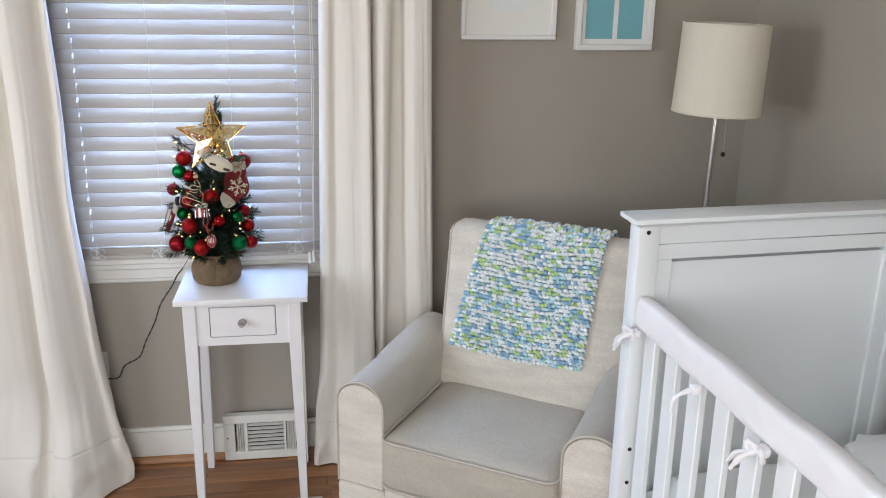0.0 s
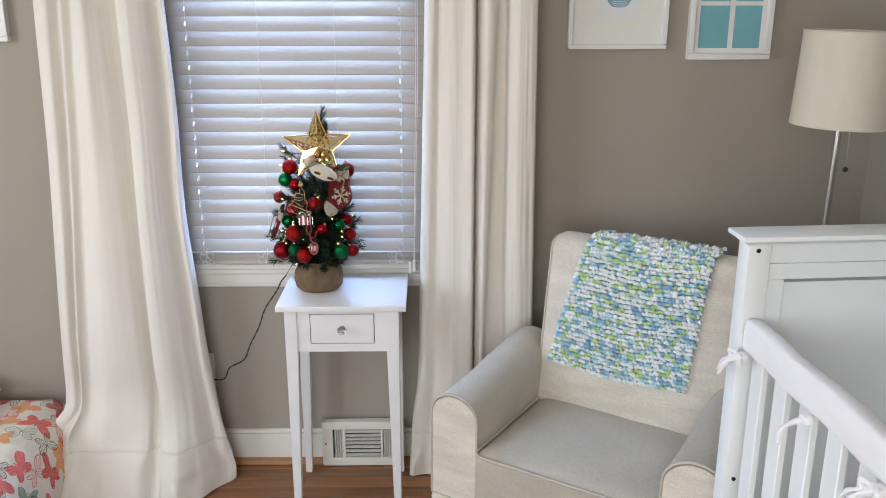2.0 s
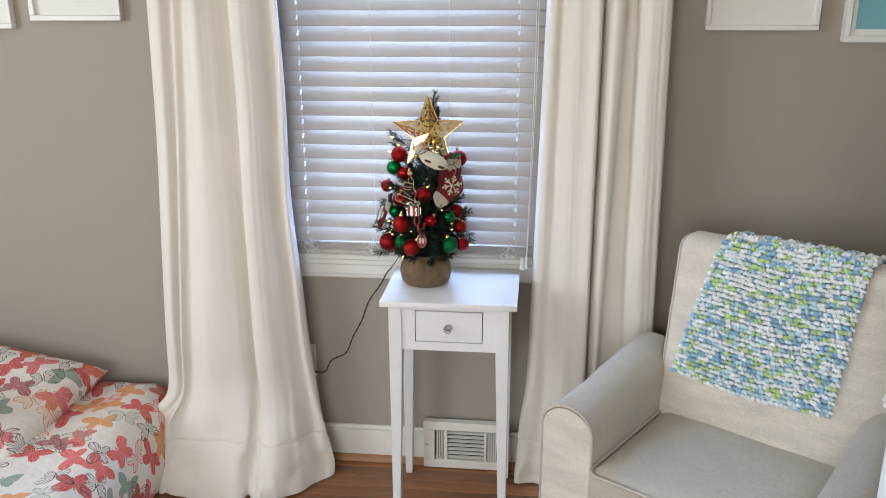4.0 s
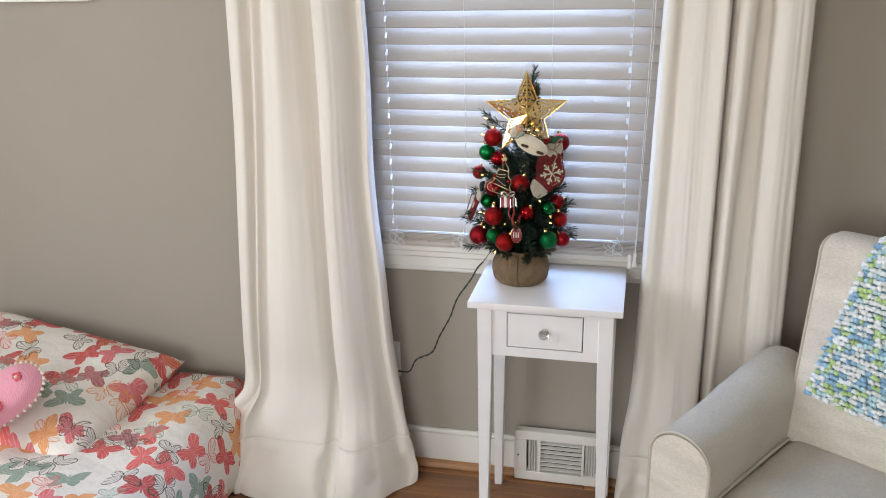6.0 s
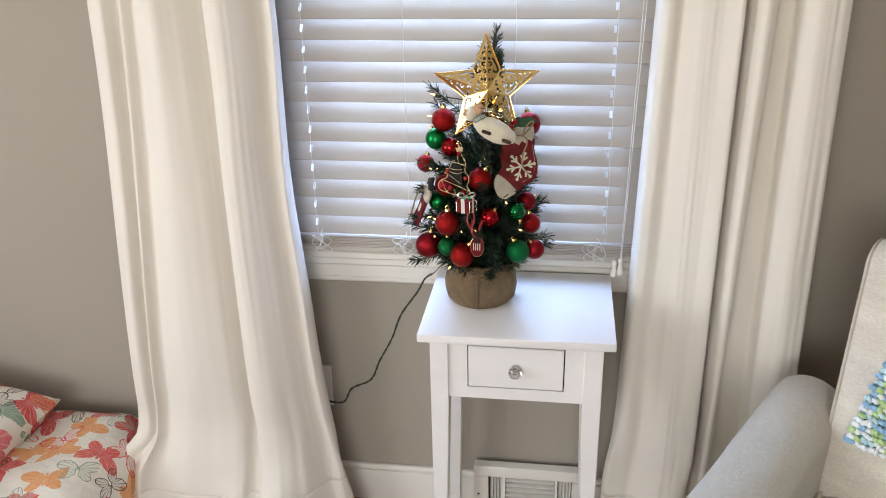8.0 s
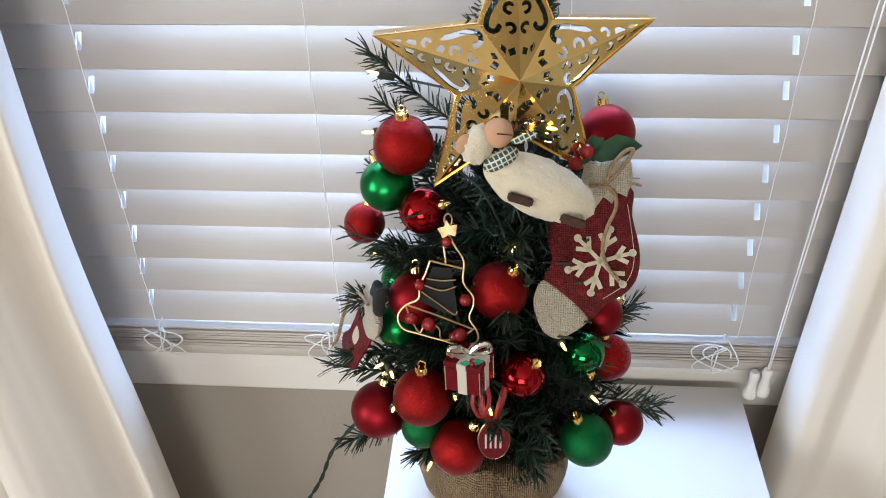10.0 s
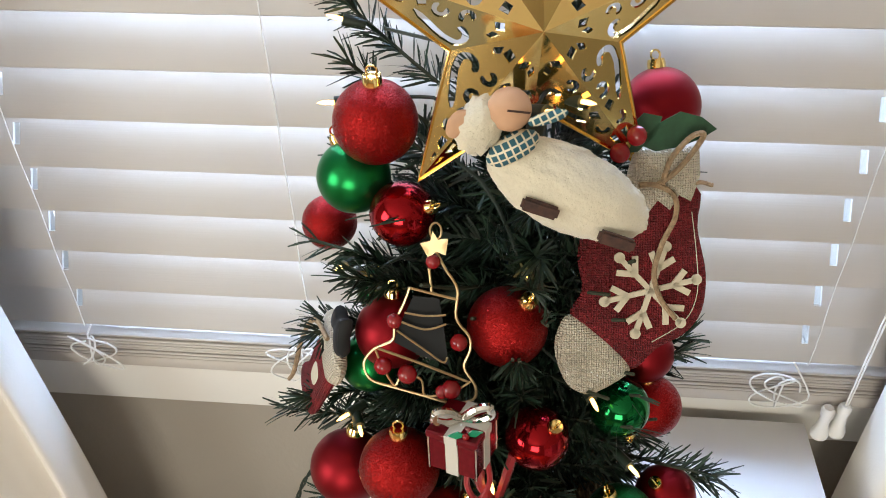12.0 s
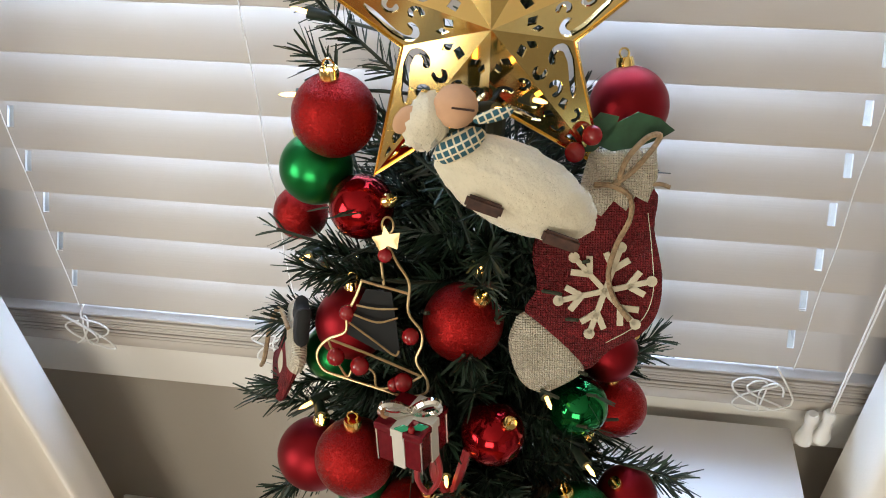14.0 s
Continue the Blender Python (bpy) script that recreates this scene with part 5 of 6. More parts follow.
    for a, b, c in (((0.012, -0.155, 1.15), (0.020, -0.150, 1.238), 150), ((-0.03, -0.15, 1.07), (-0.112, -0.115, 1.125), 150), ((-0.04, -0.15, 1.05), (-0.098, -0.150, 1.098), 110),
                    ((-0.05, -0.18, 0.84), (-0.150, -0.20, 0.868), 150), ((0.04, -0.18, 0.83), (0.128, -0.228, 0.862), 150), ((0.04, -0.16, 0.86), (0.112, -0.150, 0.905), 130),
                    ((0.05, -0.19, 0.81), (0.128, -0.215, 0.842), 130), ((-0.02, -0.2, 0.93), (-0.028, -0.275, 0.905), 120),
                    ((-0.04, -0.15, 0.95), (-0.128, -0.165, 0.985), 170), ((-0.04, -0.16, 0.93), (-0.122, -0.205, 0.945), 170), ((-0.03, -0.15, 0.98), (-0.112, -0.115, 1.015), 170), ((-0.04, -0.16, 0.90), (-0.130, -0.170, 0.925), 170), ((-0.03, -0.17, 0.96), (-0.095, -0.21, 0.995), 150), ((-0.04, -0.16, 0.87), (-0.135, -0.205, 0.885), 170), ((-0.06, -0.17, 0.80), (-0.135, -0.225, 0.800), 130), ((0.0, -0.2, 0.80), (0.03, -0.265, 0.815), 130), ((0.0, -0.2, 0.85), (0.035, -0.270, 0.865), 130)):
        branch(Vector(a), Vector(b), c, 0.002)
    me = bpy.data.meshes.new("needles")
    me.from_pydata(verts, [], faces)
    me.materials.append(NEEDLE)
    nd = new("needles", me)
    nd.parent = t
    tagged(nd, kind="stuff")
    tagged(part("branch_wire", stems, STEM, t), kind="stuff")
    # sack
    c = Vector((-0.009, -0.172))

    def sack(u, v):
        a = 2 * math.pi * u
        prof = [(0.060, 0.7005), (0.071, 0.712), (0.0745, 0.735), (0.071, 0.757), (0.060, 0.772), (0.050, 0.781), (0.052, 0.789), (0.066, 0.797), (0.078, 0.800)]
        f = v * (len(prof) - 1)
        i = min(int(f), len(prof) - 2)
        ra, za = prof[i]
        rb, zb = prof[i + 1]
        s = f - i
        rad, z = ra + (rb - ra) * s, za + (zb - za) * s
        gather = 0.0035 * math.sin(14 * a + 2 * math.sin(3 * a)) * ease(0.3, 0.7, v)
        rad += gather + 0.0022 * fbm(math.cos(a) * 3, math.sin(a) * 3, v * 4)
        if v > 0.75:
            z += 0.006 * fbm(math.cos(a) * 4, math.sin(a) * 4, 9) * (v - 0.75) * 4
            rad += 0.010 * max(0, math.cos(a + 0.7)) * (v - 0.75) * 4
        return Vector((c.x + rad * math.cos(a), c.y + rad * math.sin(a), z))

    sk = sheet(sack, 96, 44)
    bmesh.ops.remove_doubles(sk, verts=sk.verts[:], dist=0.0002)
    so = part("sack", sk, BURLAP, t, "tan burlap sack gathered round the base")
    part("sack_seam", tube([sack(0.752, 0.02 + 0.6 * k / 20) + Vector((0, -0.001, 0)) for k in range(21)], 0.0022, 5), BURLAP, so)
    part("sack_base", lathe([(0, 0.7003), (0.060, 0.7003)], 40, m=Matrix.Translation((c.x, c.y, 0))), BURLAP, so)
    fr = bmesh.new()
    for k in range(90):
        u = r.random()
        p = sack(u, 1.0)
        d = (Vector((p.x - c.x, p.y - c.y, 0)).normalized() + Vector((r.uniform(-0.5, 0.5), r.uniform(-0.5, 0.5), r.uniform(-0.7, 0.2))))
        tube([p, p + d * r.uniform(0.004, 0.011)], 0.0006, 4, bm=fr)
    part("frayed_edge", fr, BURLAP, so)
    return t


tree()


def ball(x, y, z, rad, material, words, cap):
    up = Vector(cap).normalized()
    m = Matrix.Translation((x, y, z)) @ up.to_track_quat("Z", "Y").to_matrix().to_4x4()
    b = thing("ball_ornament", m, words + " christmas ball with a gold cap hanging on the tree", "ornament", "balls on the tree")
    bm = bmesh.new()
    bmesh.ops.create_uvsphere(bm, u_segments=36, v_segments=24, radius=rad)
    part("ball", bm, material, b)
    w = rad * 0.23
    bm = bmesh.new()
    n = 20
    rg = []
    for k, (q, h) in enumerate(((w, rad * 0.955), (w, rad * 1.10), (w * 0.9, rad * 1.20), (0, rad * 1.22))):
        rg.append((q, h))
    part("cap", lathe(rg, n, bm), GOLD, b)
    part("ring", tube([(w * 0.55 * math.cos(a), 0, rad * 1.30 + w * 0.55 * math.sin(a)) for a in [2 * math.pi * j / 14 for j in range(14)]], rad * 0.028, 5, True), GOLD, b)


for row in BALLS:
    ball(*row)


# ---- gold star ----
def star():
    R, rin, hgt = 0.104, 0.045, 0.021
    m = Matrix.Translation((0.003, -0.172, 1.133)) @ pose(0, 0, 0, -7, 0, 9.5)
    s = thing("star_topper", m, "gold filigree five-pointed star on top of the tree", "star")
    from mathutils.geometry import tessellate_polygon
    bm = bmesh.new()

    def strip(pts, w):
        """An outline round a bent bar."""
        p = [Vector((a, b)) for a, b in pts]
        L, Rr = [], []
        for i in range(len(p)):
            d = (p[min(i + 1, len(p) - 1)] - p[max(i - 1, 0)]).normalized()
            nn = Vector((-d.y, d.x))
            ww = w * (0.35 if i in (0, len(p) - 1) else 1.0)
            L.append(p[i] + nn * ww)
            Rr.append(p[i] - nn * ww)
        return L + Rr[::-1]

    def curl(cx, cy, r0, a0, a1, n=9, r1=None):
        r1 = r0 if r1 is None else r1
        return [(cx + (r0 + (r1 - r0) * k / (n - 1)) * math.cos(radians(a0 + (a1 - a0) * k / (n - 1))), cy + (r0 + (r1 - r0) * k / (n - 1)) * math.sin(radians(a0 + (a1 - a0) * k / (n - 1)))) for k in range(n)]

    # half an arm in units of R: centre, inner corner, tip
    C, I, T = Vector((0, 0)), Vector((rin / R * math.sin(radians(36)), rin / R * math.cos(radians(36)))), Vector((0, 1))
    quad = lambda *q: [Vector(c) for c in q]
    holes = [quad((0.020, 0.170), (0.060, 0.155), (0.070, 0.195), (0.028, 0.215)), quad((0.085, 0.165), (0.116, 0.197), (0.108, 0.228), (0.078, 0.205)),
             strip(curl(0.160, 0.345, 0.040, 165, 375, 12) + [(0.188, 0.402), (0.166, 0.446), (0.140, 0.490), (0.118, 0.532), (0.096, 0.568)], 0.017),
             strip(curl(0.052, 0.332, 0.028, 20, 285, 10), 0.013),
             strip(curl(0.054, 0.455, 0.030, -120, 150, 10), 0.013),
             quad((0.020, 0.532), (0.058, 0.520), (0.072, 0.556), (0.028, 0.584)),
             strip(curl(0.050, 0.645, 0.026, -60, 170, 9), 0.012),
             quad((0.016, 0.712), (0.052, 0.715), (0.046, 0.760), (0.016, 0.788)),
             quad((0.012, 0.815), (0.030, 0.805), (0.025, 0.845), (0.010, 0.880))]

    def lift(p):
        """Height of the facet over the plane: the ridge falls from the centre to the tip, the inner corner lies low."""
        a = p.x / I.x
        b = p.y - a * I.y
        return hgt * max(0.0, 1 - a - b)

    def place(p, arm, mirror):
        x, y = (p.x * (-1 if mirror else 1)) * R, p.y * R
        a = radians(72 * arm)
        return Vector((x * math.cos(a) - y * math.sin(a), -lift(p), x * math.sin(a) + y * math.cos(a)))

    polys = [[C, I, T]] + holes
    flat = [q for poly in polys for q in poly]
    tris = tessellate_polygon([[Vector((q.x, q.y, 0)) for q in poly] for poly in polys])
    for arm in range(5):
        for mirror in (False, True):
            vs = [bm.verts.new(place(q, arm, mirror)) for q in flat]
            for tr in tris:
                try:
                    bm.faces.new([vs[k] for k in tr])
                except ValueError:
                    pass
    bmesh.ops.remove_doubles(bm, verts=bm.verts[:], dist=0.00005)
    face = part("face", bm, GOLD, s, smooth=False)
    sol = face.modifiers.new("sheet", "SOLIDIFY")
    sol.thickness = 0.0013
    rim = bmesh.new()
    ring = []
    for arm in range(5):
        ring.append(place(T, arm, False))
        ring.append(place(I, arm, True))
    order = sorted(ring, key=lambda q: math.atan2(q.z, q.x))
    fr = [rim.verts.new(q) for q in order]
    bk = [rim.verts.new(q * 0.985 + Vector((0, 0.015, 0))) for q in order]
    for k in range(10):
        rim.faces.new((fr[k], fr[(k + 1) % 10], bk[(k + 1) % 10], bk[k]))
    rim_o = part("rim", rim, GOLD, s, smooth=False)
    part("border", tube([q + Vector((0, -0.0004, 0)) for q in order], 0.0009, 6, True), GOLD, s)
    part("clip", tube([(0.006, 0.0, -0.01), (0.008, 0.02, -0.02), (0.012, 0.022, -0.06)], 0.004, 8), GOLD, s)


star()

# a frame of axes for flat ornaments: across, out of the tree, up along its slope
def hang(x, y, z, back=24, yaw=7.3, roll=0):
    return Matrix.Translation((x, y, z)) @ pose(0, 0, 0, -back, 0, yaw) @ pose(0, 0, 0, 0, roll, 0)


K = 0.000322


def sc(pts, ox, oy):
    return [((x - ox) * K, -(y - oy) * K) for x, y in pts]


def puff(pts, depth, inset=0.82):
    """A stuffed flat shape of (x, z) points: two bulging faces."""
    bm = bmesh.new()
    k = len(pts)
    cx, cz = sum(p[0] for p in pts) / k, sum(p[1] for p in pts) / k
    rows = []
    for s, d in ((1.0, 0.0), (0.93, 0.55), (inset, 0.85), (0.5, 1.0)):
        rows.append((s, d))
    for sg in (-1, 1):
        prev = None
        for s, d in rows:
            row = [bm.verts.new((cx + (x - cx) * s, sg * d * depth, cz + (z - cz) * s)) for x, z in pts]
            if prev:
                for i in range(k):
                    bm.faces.new((prev[i], prev[(i + 1) % k], row[(i + 1) % k], row[i]))
            prev = row
        f = bm.faces.new(prev)
        bmesh.ops.triangulate(bm, faces=[f])
    bmesh.ops.remove_doubles(bm, verts=bm.verts[:], dist=0.00002)
    return bm


def stocking():
    o = (1145, 502)
    s = thing("stocking_ornament", hang(0.071, -0.205, 0.993, 26), "red burlap stocking with cream cuff, toe and snowflake on the tree", "ornament")
    flat = lambda pts, step=4: [(q.x, q.y) for q in smooth_line([(a, b, 0) for a, b in pts], step, True)]
    body = sc([(1115, 330), (1222, 330), (1226, 400), (1243, 480), (1238, 545), (1210, 585), (1160, 612), (1118, 648), (1060, 610), (1012, 545), (1032, 500), (1024, 440), (1040, 380), (1080, 345)], *o)
    part("body", puff(flat(body), 0.004), REDBUR, s)
    toe = sc([(1012, 543), (1060, 575), (1100, 615), (1116, 650), (1070, 682), (1038, 690), (1005, 668), (985, 610), (990, 570)], *o)
    part("toe", puff(flat(toe), 0.0046), CREAMB, s, "cream burlap toe")
    cuff = sc([(1118, 262), (1150, 268), (1224, 262), (1228, 310), (1215, 355), (1196, 338), (1178, 372), (1155, 352), (1132, 382), (1104, 366), (1100, 330), (1108, 295)], *o)
    part("cuff", puff(cuff, 0.0052), CREAMB, s, "scalloped cream burlap cuff")
    # snowflake
    fl = part("snowflake", lathe([(0, -0.0), (0.0024, -0.0), (0.0024, 0.0011), (0, 0.0011)], 14, m=pose(0, -0.0042, 0, 90)), FELTC, s, "cream felt snowflake")
    for k in range(6):
        a = radians(12 + 60 * k)
        d = Vector((math.cos(a), 0, math.sin(a)))
        nn = Vector((-d.z, 0, d.x))
        L = 0.0255
        bm = bmesh.new()

        def bar(p, q, w):
            dd = (q - p).normalized()
            m_ = Vector((-dd.z, 0, dd.x)) * w
            vs = [bm.verts.new(v + Vector((0, y, 0))) for y in (-0.0054, -0.0042) for v in (p - m_, p + m_, q + m_, q - m_)]
            for f in ((0, 1, 2, 3), (7, 6, 5, 4), (0, 4, 5, 1), (1, 5, 6, 2), (2, 6, 7, 3), (3, 7, 4, 0)):
                bm.faces.new([vs[i] for i in f])

        bar(Vector((0, 0, 0)), d * L, 0.0015)
        for sg in (-1, 1):
            bar(d * L * 0.50, d * L * 0.80 + nn * sg * L * 0.26, 0.0017)
        lathe([(0, 0), (0.0030, 0), (0.0030, 0.0012), (0, 0.0012)], 12, bm, Matrix.Translation(d * L + Vector((0, -0.0042, 0))) @ pose(0, 0, 0, 90))
        part("arm", bm, FELTC, fl)
    st = sc([(1212, 370), (1222, 440), (1226, 510), (1205, 560), (1150, 595)], *o)
    part("stitching", tube(smooth_line([(a, -0.0036, b) for a, b in st], 4), 0.0003, 4), FELTC, s)
    # bow of twine
    def tw(pts, r=0.0015):
        q = [((x - o[0]) * K, -d, -(y - o[1]) * K) for x, y, d in pts]
        part("twine", tube(smooth_line(q, 6), r, 7), TWINE, s)
    tw([(1158, 325, 0.007), (1170, 280, 0.009), (1200, 245, 0.010), (1222, 240, 0.009), (1212, 262, 0.008), (1180, 300, 0.008), (1150, 322, 0.007)])
    tw([(1120, 320, 0.008), (1150, 322, 0.008), (1178, 340, 0.008), (1180, 375, 0.009), (1160, 420, 0.008), (1148, 470, 0.008), (1160, 515, 0.008), (1186, 550, 0.008)])
    tw([(1200, 330, 0.003), (1225, 322, 0.002), (1247, 328, 0.002)], 0.0012)
    # holly and berries
    for pts in ([(1120, 255), (1150, 225), (1190, 205), (1225, 215), (1250, 235), (1228, 248), (1190, 262), (1150, 268)], [(1090, 270), (1100, 235), (1130, 205), (1160, 212), (1150, 240), (1120, 268)]):
        part("holly_leaf", outline(sc(pts, *o), 0.001, m=Matrix.Translation((0, -0.003, 0))), HOLLY, s)
    for x, y in ((1088, 267), (1115, 240)):
        bm = bmesh.new()
        bmesh.ops.create_uvsphere(bm, u_segments=16, v_segments=12, radius=0.0055, matrix=Matrix.Translation(((x - o[0]) * K, -0.008, -(y - o[1]) * K)))
        part("berry", bm, BEAD, s)


stocking()


def sheep():
    """A felted lying sheep as one plain mesh."""
    o = (985, 310)
    bm = bmesh.new()

    def blob(px, py, rx, ry, rz, roll, mi, bump=0.0, d=0.0, seg=28):
        res = bmesh.ops.create_uvsphere(bm, u_segments=seg, v_segments=seg * 2 // 3, radius=1)
        m = Matrix.Translation(((px - o[0]) * K, -d, -(py - o[1]) * K)) @ pose(0, 0, 0, 0, roll, 0)
        for v in res["verts"]:
            k = 1 + bump * fbm(v.co.x * 4.5, v.co.y * 4.5, v.co.z * 4.5 + px) + (0.022 * fbm(v.co.x * 9, v.co.y * 7, v.co.z * 5) if mi == 0 else 0)
            v.co = m @ Vector((v.co.x * rx * k, v.co.y * ry * k, v.co.z * rz * k))
        for f in {f for v in res["verts"] for f in v.link_faces}:
            f.material_index = mi

    blob(990, 318, 0.0480, 0.018, 0.0230, 27, 0, 0.045, seg=64)
    blob(842, 205, 0.0125, 0.012, 0.0165, 30, 0, 0.16)
    bm.normal_update()
    fuzz = random.Random(31)
    wool = [(f.calc_center_median(), f.normal.copy(), f.calc_area()) for f in bm.faces]
    picks = fuzz.choices(wool, weights=[w[2] for w in wool], k=7000)
    for c, n, _ in picks:
        side = n.cross(Vector((fuzz.uniform(-1, 1), fuzz.uniform(-1, 1), fuzz.uniform(-1, 1)))).normalized()
        lie = (n * 0.55 + n.cross(side) * 0.8 + side * fuzz.uniform(-0.6, 0.6)).normalized()
        ln = fuzz.uniform(0.0008, 0.0022)
        base = c - n * 0.0004
        bm.faces.new([bm.verts.new(base - side * 0.00028), bm.verts.new(base + side * 0.00028), bm.verts.new(base + lie * ln)])
    blob(890, 178, 0.0118, 0.010, 0.0118, 0, 1, 0.03, 0.006)
    blob(805, 200, 0.0055, 0.003, 0.0085, 35, 1, 0.0, 0.004, 14)
    blob(895, 243, 0.0155, 0.0145, 0.0075, -28, 3, 0.06, 0.004, 20)
    blob(950, 192, 0.0110, 0.0025, 0.0034, -14, 3, 0.10, 0.012, 16)
    before = set(bm.faces)
    bmesh.ops.create_cube(bm, size=1, matrix=Matrix.Translation(((902 - o[0]) * K, -0.0158, -(180 - o[1]) * K)) @ pose(0, 0, 0, 0, 8, 0) @ Matrix.Diagonal((0.0120, 0.0012, 0.0011, 1)))
    for f in set(bm.faces) - before:
        f.material_index = 2
    for x, y in ((935, 338), (1062, 398)):
        m = Matrix.Translation(((x - o[0]) * K, -0.0170, -(y - o[1]) * K)) @ pose(0, 0, 0, 0, 20, 0)
        before = set(bm.faces)
        res = bmesh.ops.create_cube(bm, size=1, matrix=m @ Matrix.Diagonal((0.0205, 0.006, 0.0072, 1)))
        ed = list({e for v in res["verts"] for e in v.link_edges})
        bv = bmesh.ops.bevel(bm, geom=ed, offset=0.0014, segments=2, affect="EDGES")
        for f in set(bm.faces) - before:
            f.material_index = 2
    ob = part("felt_sheep", bm, [WOOL, PEACH, BARK, PLAID], None, m=hang(0.0205, -0.219, 1.069, 24) @ Matrix.Scale(0.89, 4))
    tagged(ob, "cream felted wool toy with brown feet and plaid scarf", "ornament")


sheep()


def wire_ornament():
    o = (740, 560)
    w = thing("wire_ornament", hang(-0.050, -0.240, 0.986, 22), "gold wire ornament with black felt and red beads on the tree", "ornament")

    def wire(pts, r=0.0008, d=0.0, step=5):
        part("wire", tube(smooth_line([((x - o[0]) * K, -d, -(y - o[1]) * K) for x, y in pts], step), r, 6), GOLDW, w)

    wire([(768, 425), (782, 455), (800, 490), (797, 540), (818, 575), (818, 600), (808, 630), (826, 665), (822, 690), (785, 695), (735, 678), (690, 662), (650, 645), (640, 615), (658, 590), (690, 575), (695, 545), (712, 510), (722, 484)])
    wire([(720, 484), (800, 508)])
    wire([(665, 588), (735, 618), (815, 656)], d=0.001)
    wire([(755, 452), (758, 492)])
    wire([(660, 590), (672, 625), (690, 658), (705, 635), (735, 650), (742, 680), (790, 672), (820, 655)], 0.0007)
    part("felt_piece", outline(sc([(728, 500), (770, 506), (776, 560), (782, 625), (735, 606), (692, 580), (708, 540)], *o), 0.0015, m=Matrix.Translation((0, 0.0006, 0))), BLACK, w, "black felt body")
    wire([(712, 525), (745, 532), (780, 532)], 0.0006, 0.002)
    wire([(704, 540), (745, 556), (780, 548)], 0.0006, 0.002)
    wire([(698, 556), (740, 590), (772, 616), (780, 608)], 0.0006, 0.002)
    for x, y, r in ((695, 540, 0.0042), (800, 583, 0.0048), (672, 620, 0.0050), (712, 637, 0.0054), (785, 668, 0.0055), (762, 440, 0.0040), (770, 672, 0.004)):
        bm = bmesh.new()
        bmesh.ops.create_uvsphere(bm, u_segments=14, v_segments=10, radius=r, matrix=Matrix.Translation(((x - o[0]) * K, -0.001, -(y - o[1]) * K)))
        part("bead", bm, BEAD, w)
    pts = []
    for k in range(10):
        a = radians(90 + 36 * k + 8)
        r = 0.0078 if k % 2 == 0 else 0.0034
        pts.append(((766 - o[0]) * K + r * math.cos(a), -(412 - o[1]) * K + r * math.sin(a)))
    part("small_star", outline(pts, 0.0012, m=Matrix.Translation((0, -0.002, 0))), GOLDW, w, "small pale gold star")
    part("hook", tube([((768 - o[0]) * K + 0.003 * math.cos(a), 0, -(390 - o[1]) * K + 0.0045 * math.sin(a)) for a in [2 * math.pi * j / 14 for j in range(14)]], 0.0006, 5, True), GOLDW, w)


wire_ornament()


def gift():
    g = thing("gift_ornament", hang(-0.026, -0.272, 0.937, 10, 12), "dark red and white enamel gift box ornament on the tree", "ornament")
    m = pose(0, 0, 0, 0, 0, -32)
    a = 0.0138
    part("box", box(-a, a, -a, a, -0.0125, 0.0085, 0.001, 1), ENAMEL, g, m=m)
    part("lid", box(-a - 0.0012, a + 0.0012, -a - 0.0012, a + 0.0012, 0.0087, 0.0135, 0.001, 1), ENAMEL, g, m=m)
    for lo, hi, e in ((-0.0127, 0.0088, 0.0006), (0.0086, 0.0138, 0.0016)):
        part("ribbon_band", box(-0.0036, 0.0036, -a - e, a + e, lo, hi), WENAMEL, g, m=m)
        part("ribbon_band", box(-a - e, a + e, -0.0036, 0.0036, lo, hi + 0.0002), WENAMEL, g, m=m)
    for x, y in ((-1, -1), (1, -1), (1, 1), (-1, 1)):
        part("edge_wire", tube([(x * a, y * a, -0.0125), (x * a, y * a, 0.009)], 0.0006, 5), SILVER, g, m=m)
    for sg in (-1, 1):
        pts = smooth_line([(0, 0, 0.0145), (sg * 0.007, -0.003, 0.022), (sg * 0.0135, -0.004, 0.0235), (sg * 0.0150, -0.004, 0.0185), (sg * 0.008, -0.003, 0.0150), (0, 0, 0.0145)], 5)
        part("bow_loop", tube(pts, 0.0024, 7), SILVER, g, "bright silver bow")
    for sg in (-1, 1):
        part("leaf", outline([(0, 0.013), (sg * 0.004, 0.016), (sg * 0.009, 0.014), (sg * 0.005, 0.0115)], 0.001, m=Matrix.Translation((0, -0.0145, 0.002))), GENAMEL, g)
    bm = bmesh.new()
    bmesh.ops.create_uvsphere(bm, u_segments=12, v_segments=8, radius=0.002, matrix=Matrix.Translation((0, -0.0150, 0.0150)))
    part("berry", bm, BEAD, g)
    part("ribbon_loop", tube(smooth_line([(0.004, 0, -0.013), (0.001, -0.003, -0.03), (0.007, -0.003, -0.042), (0.014, -0.002, -0.03), (0.012, 0, -0.012)], 5), 0.0017, 6), RIBBON, g)


gift()


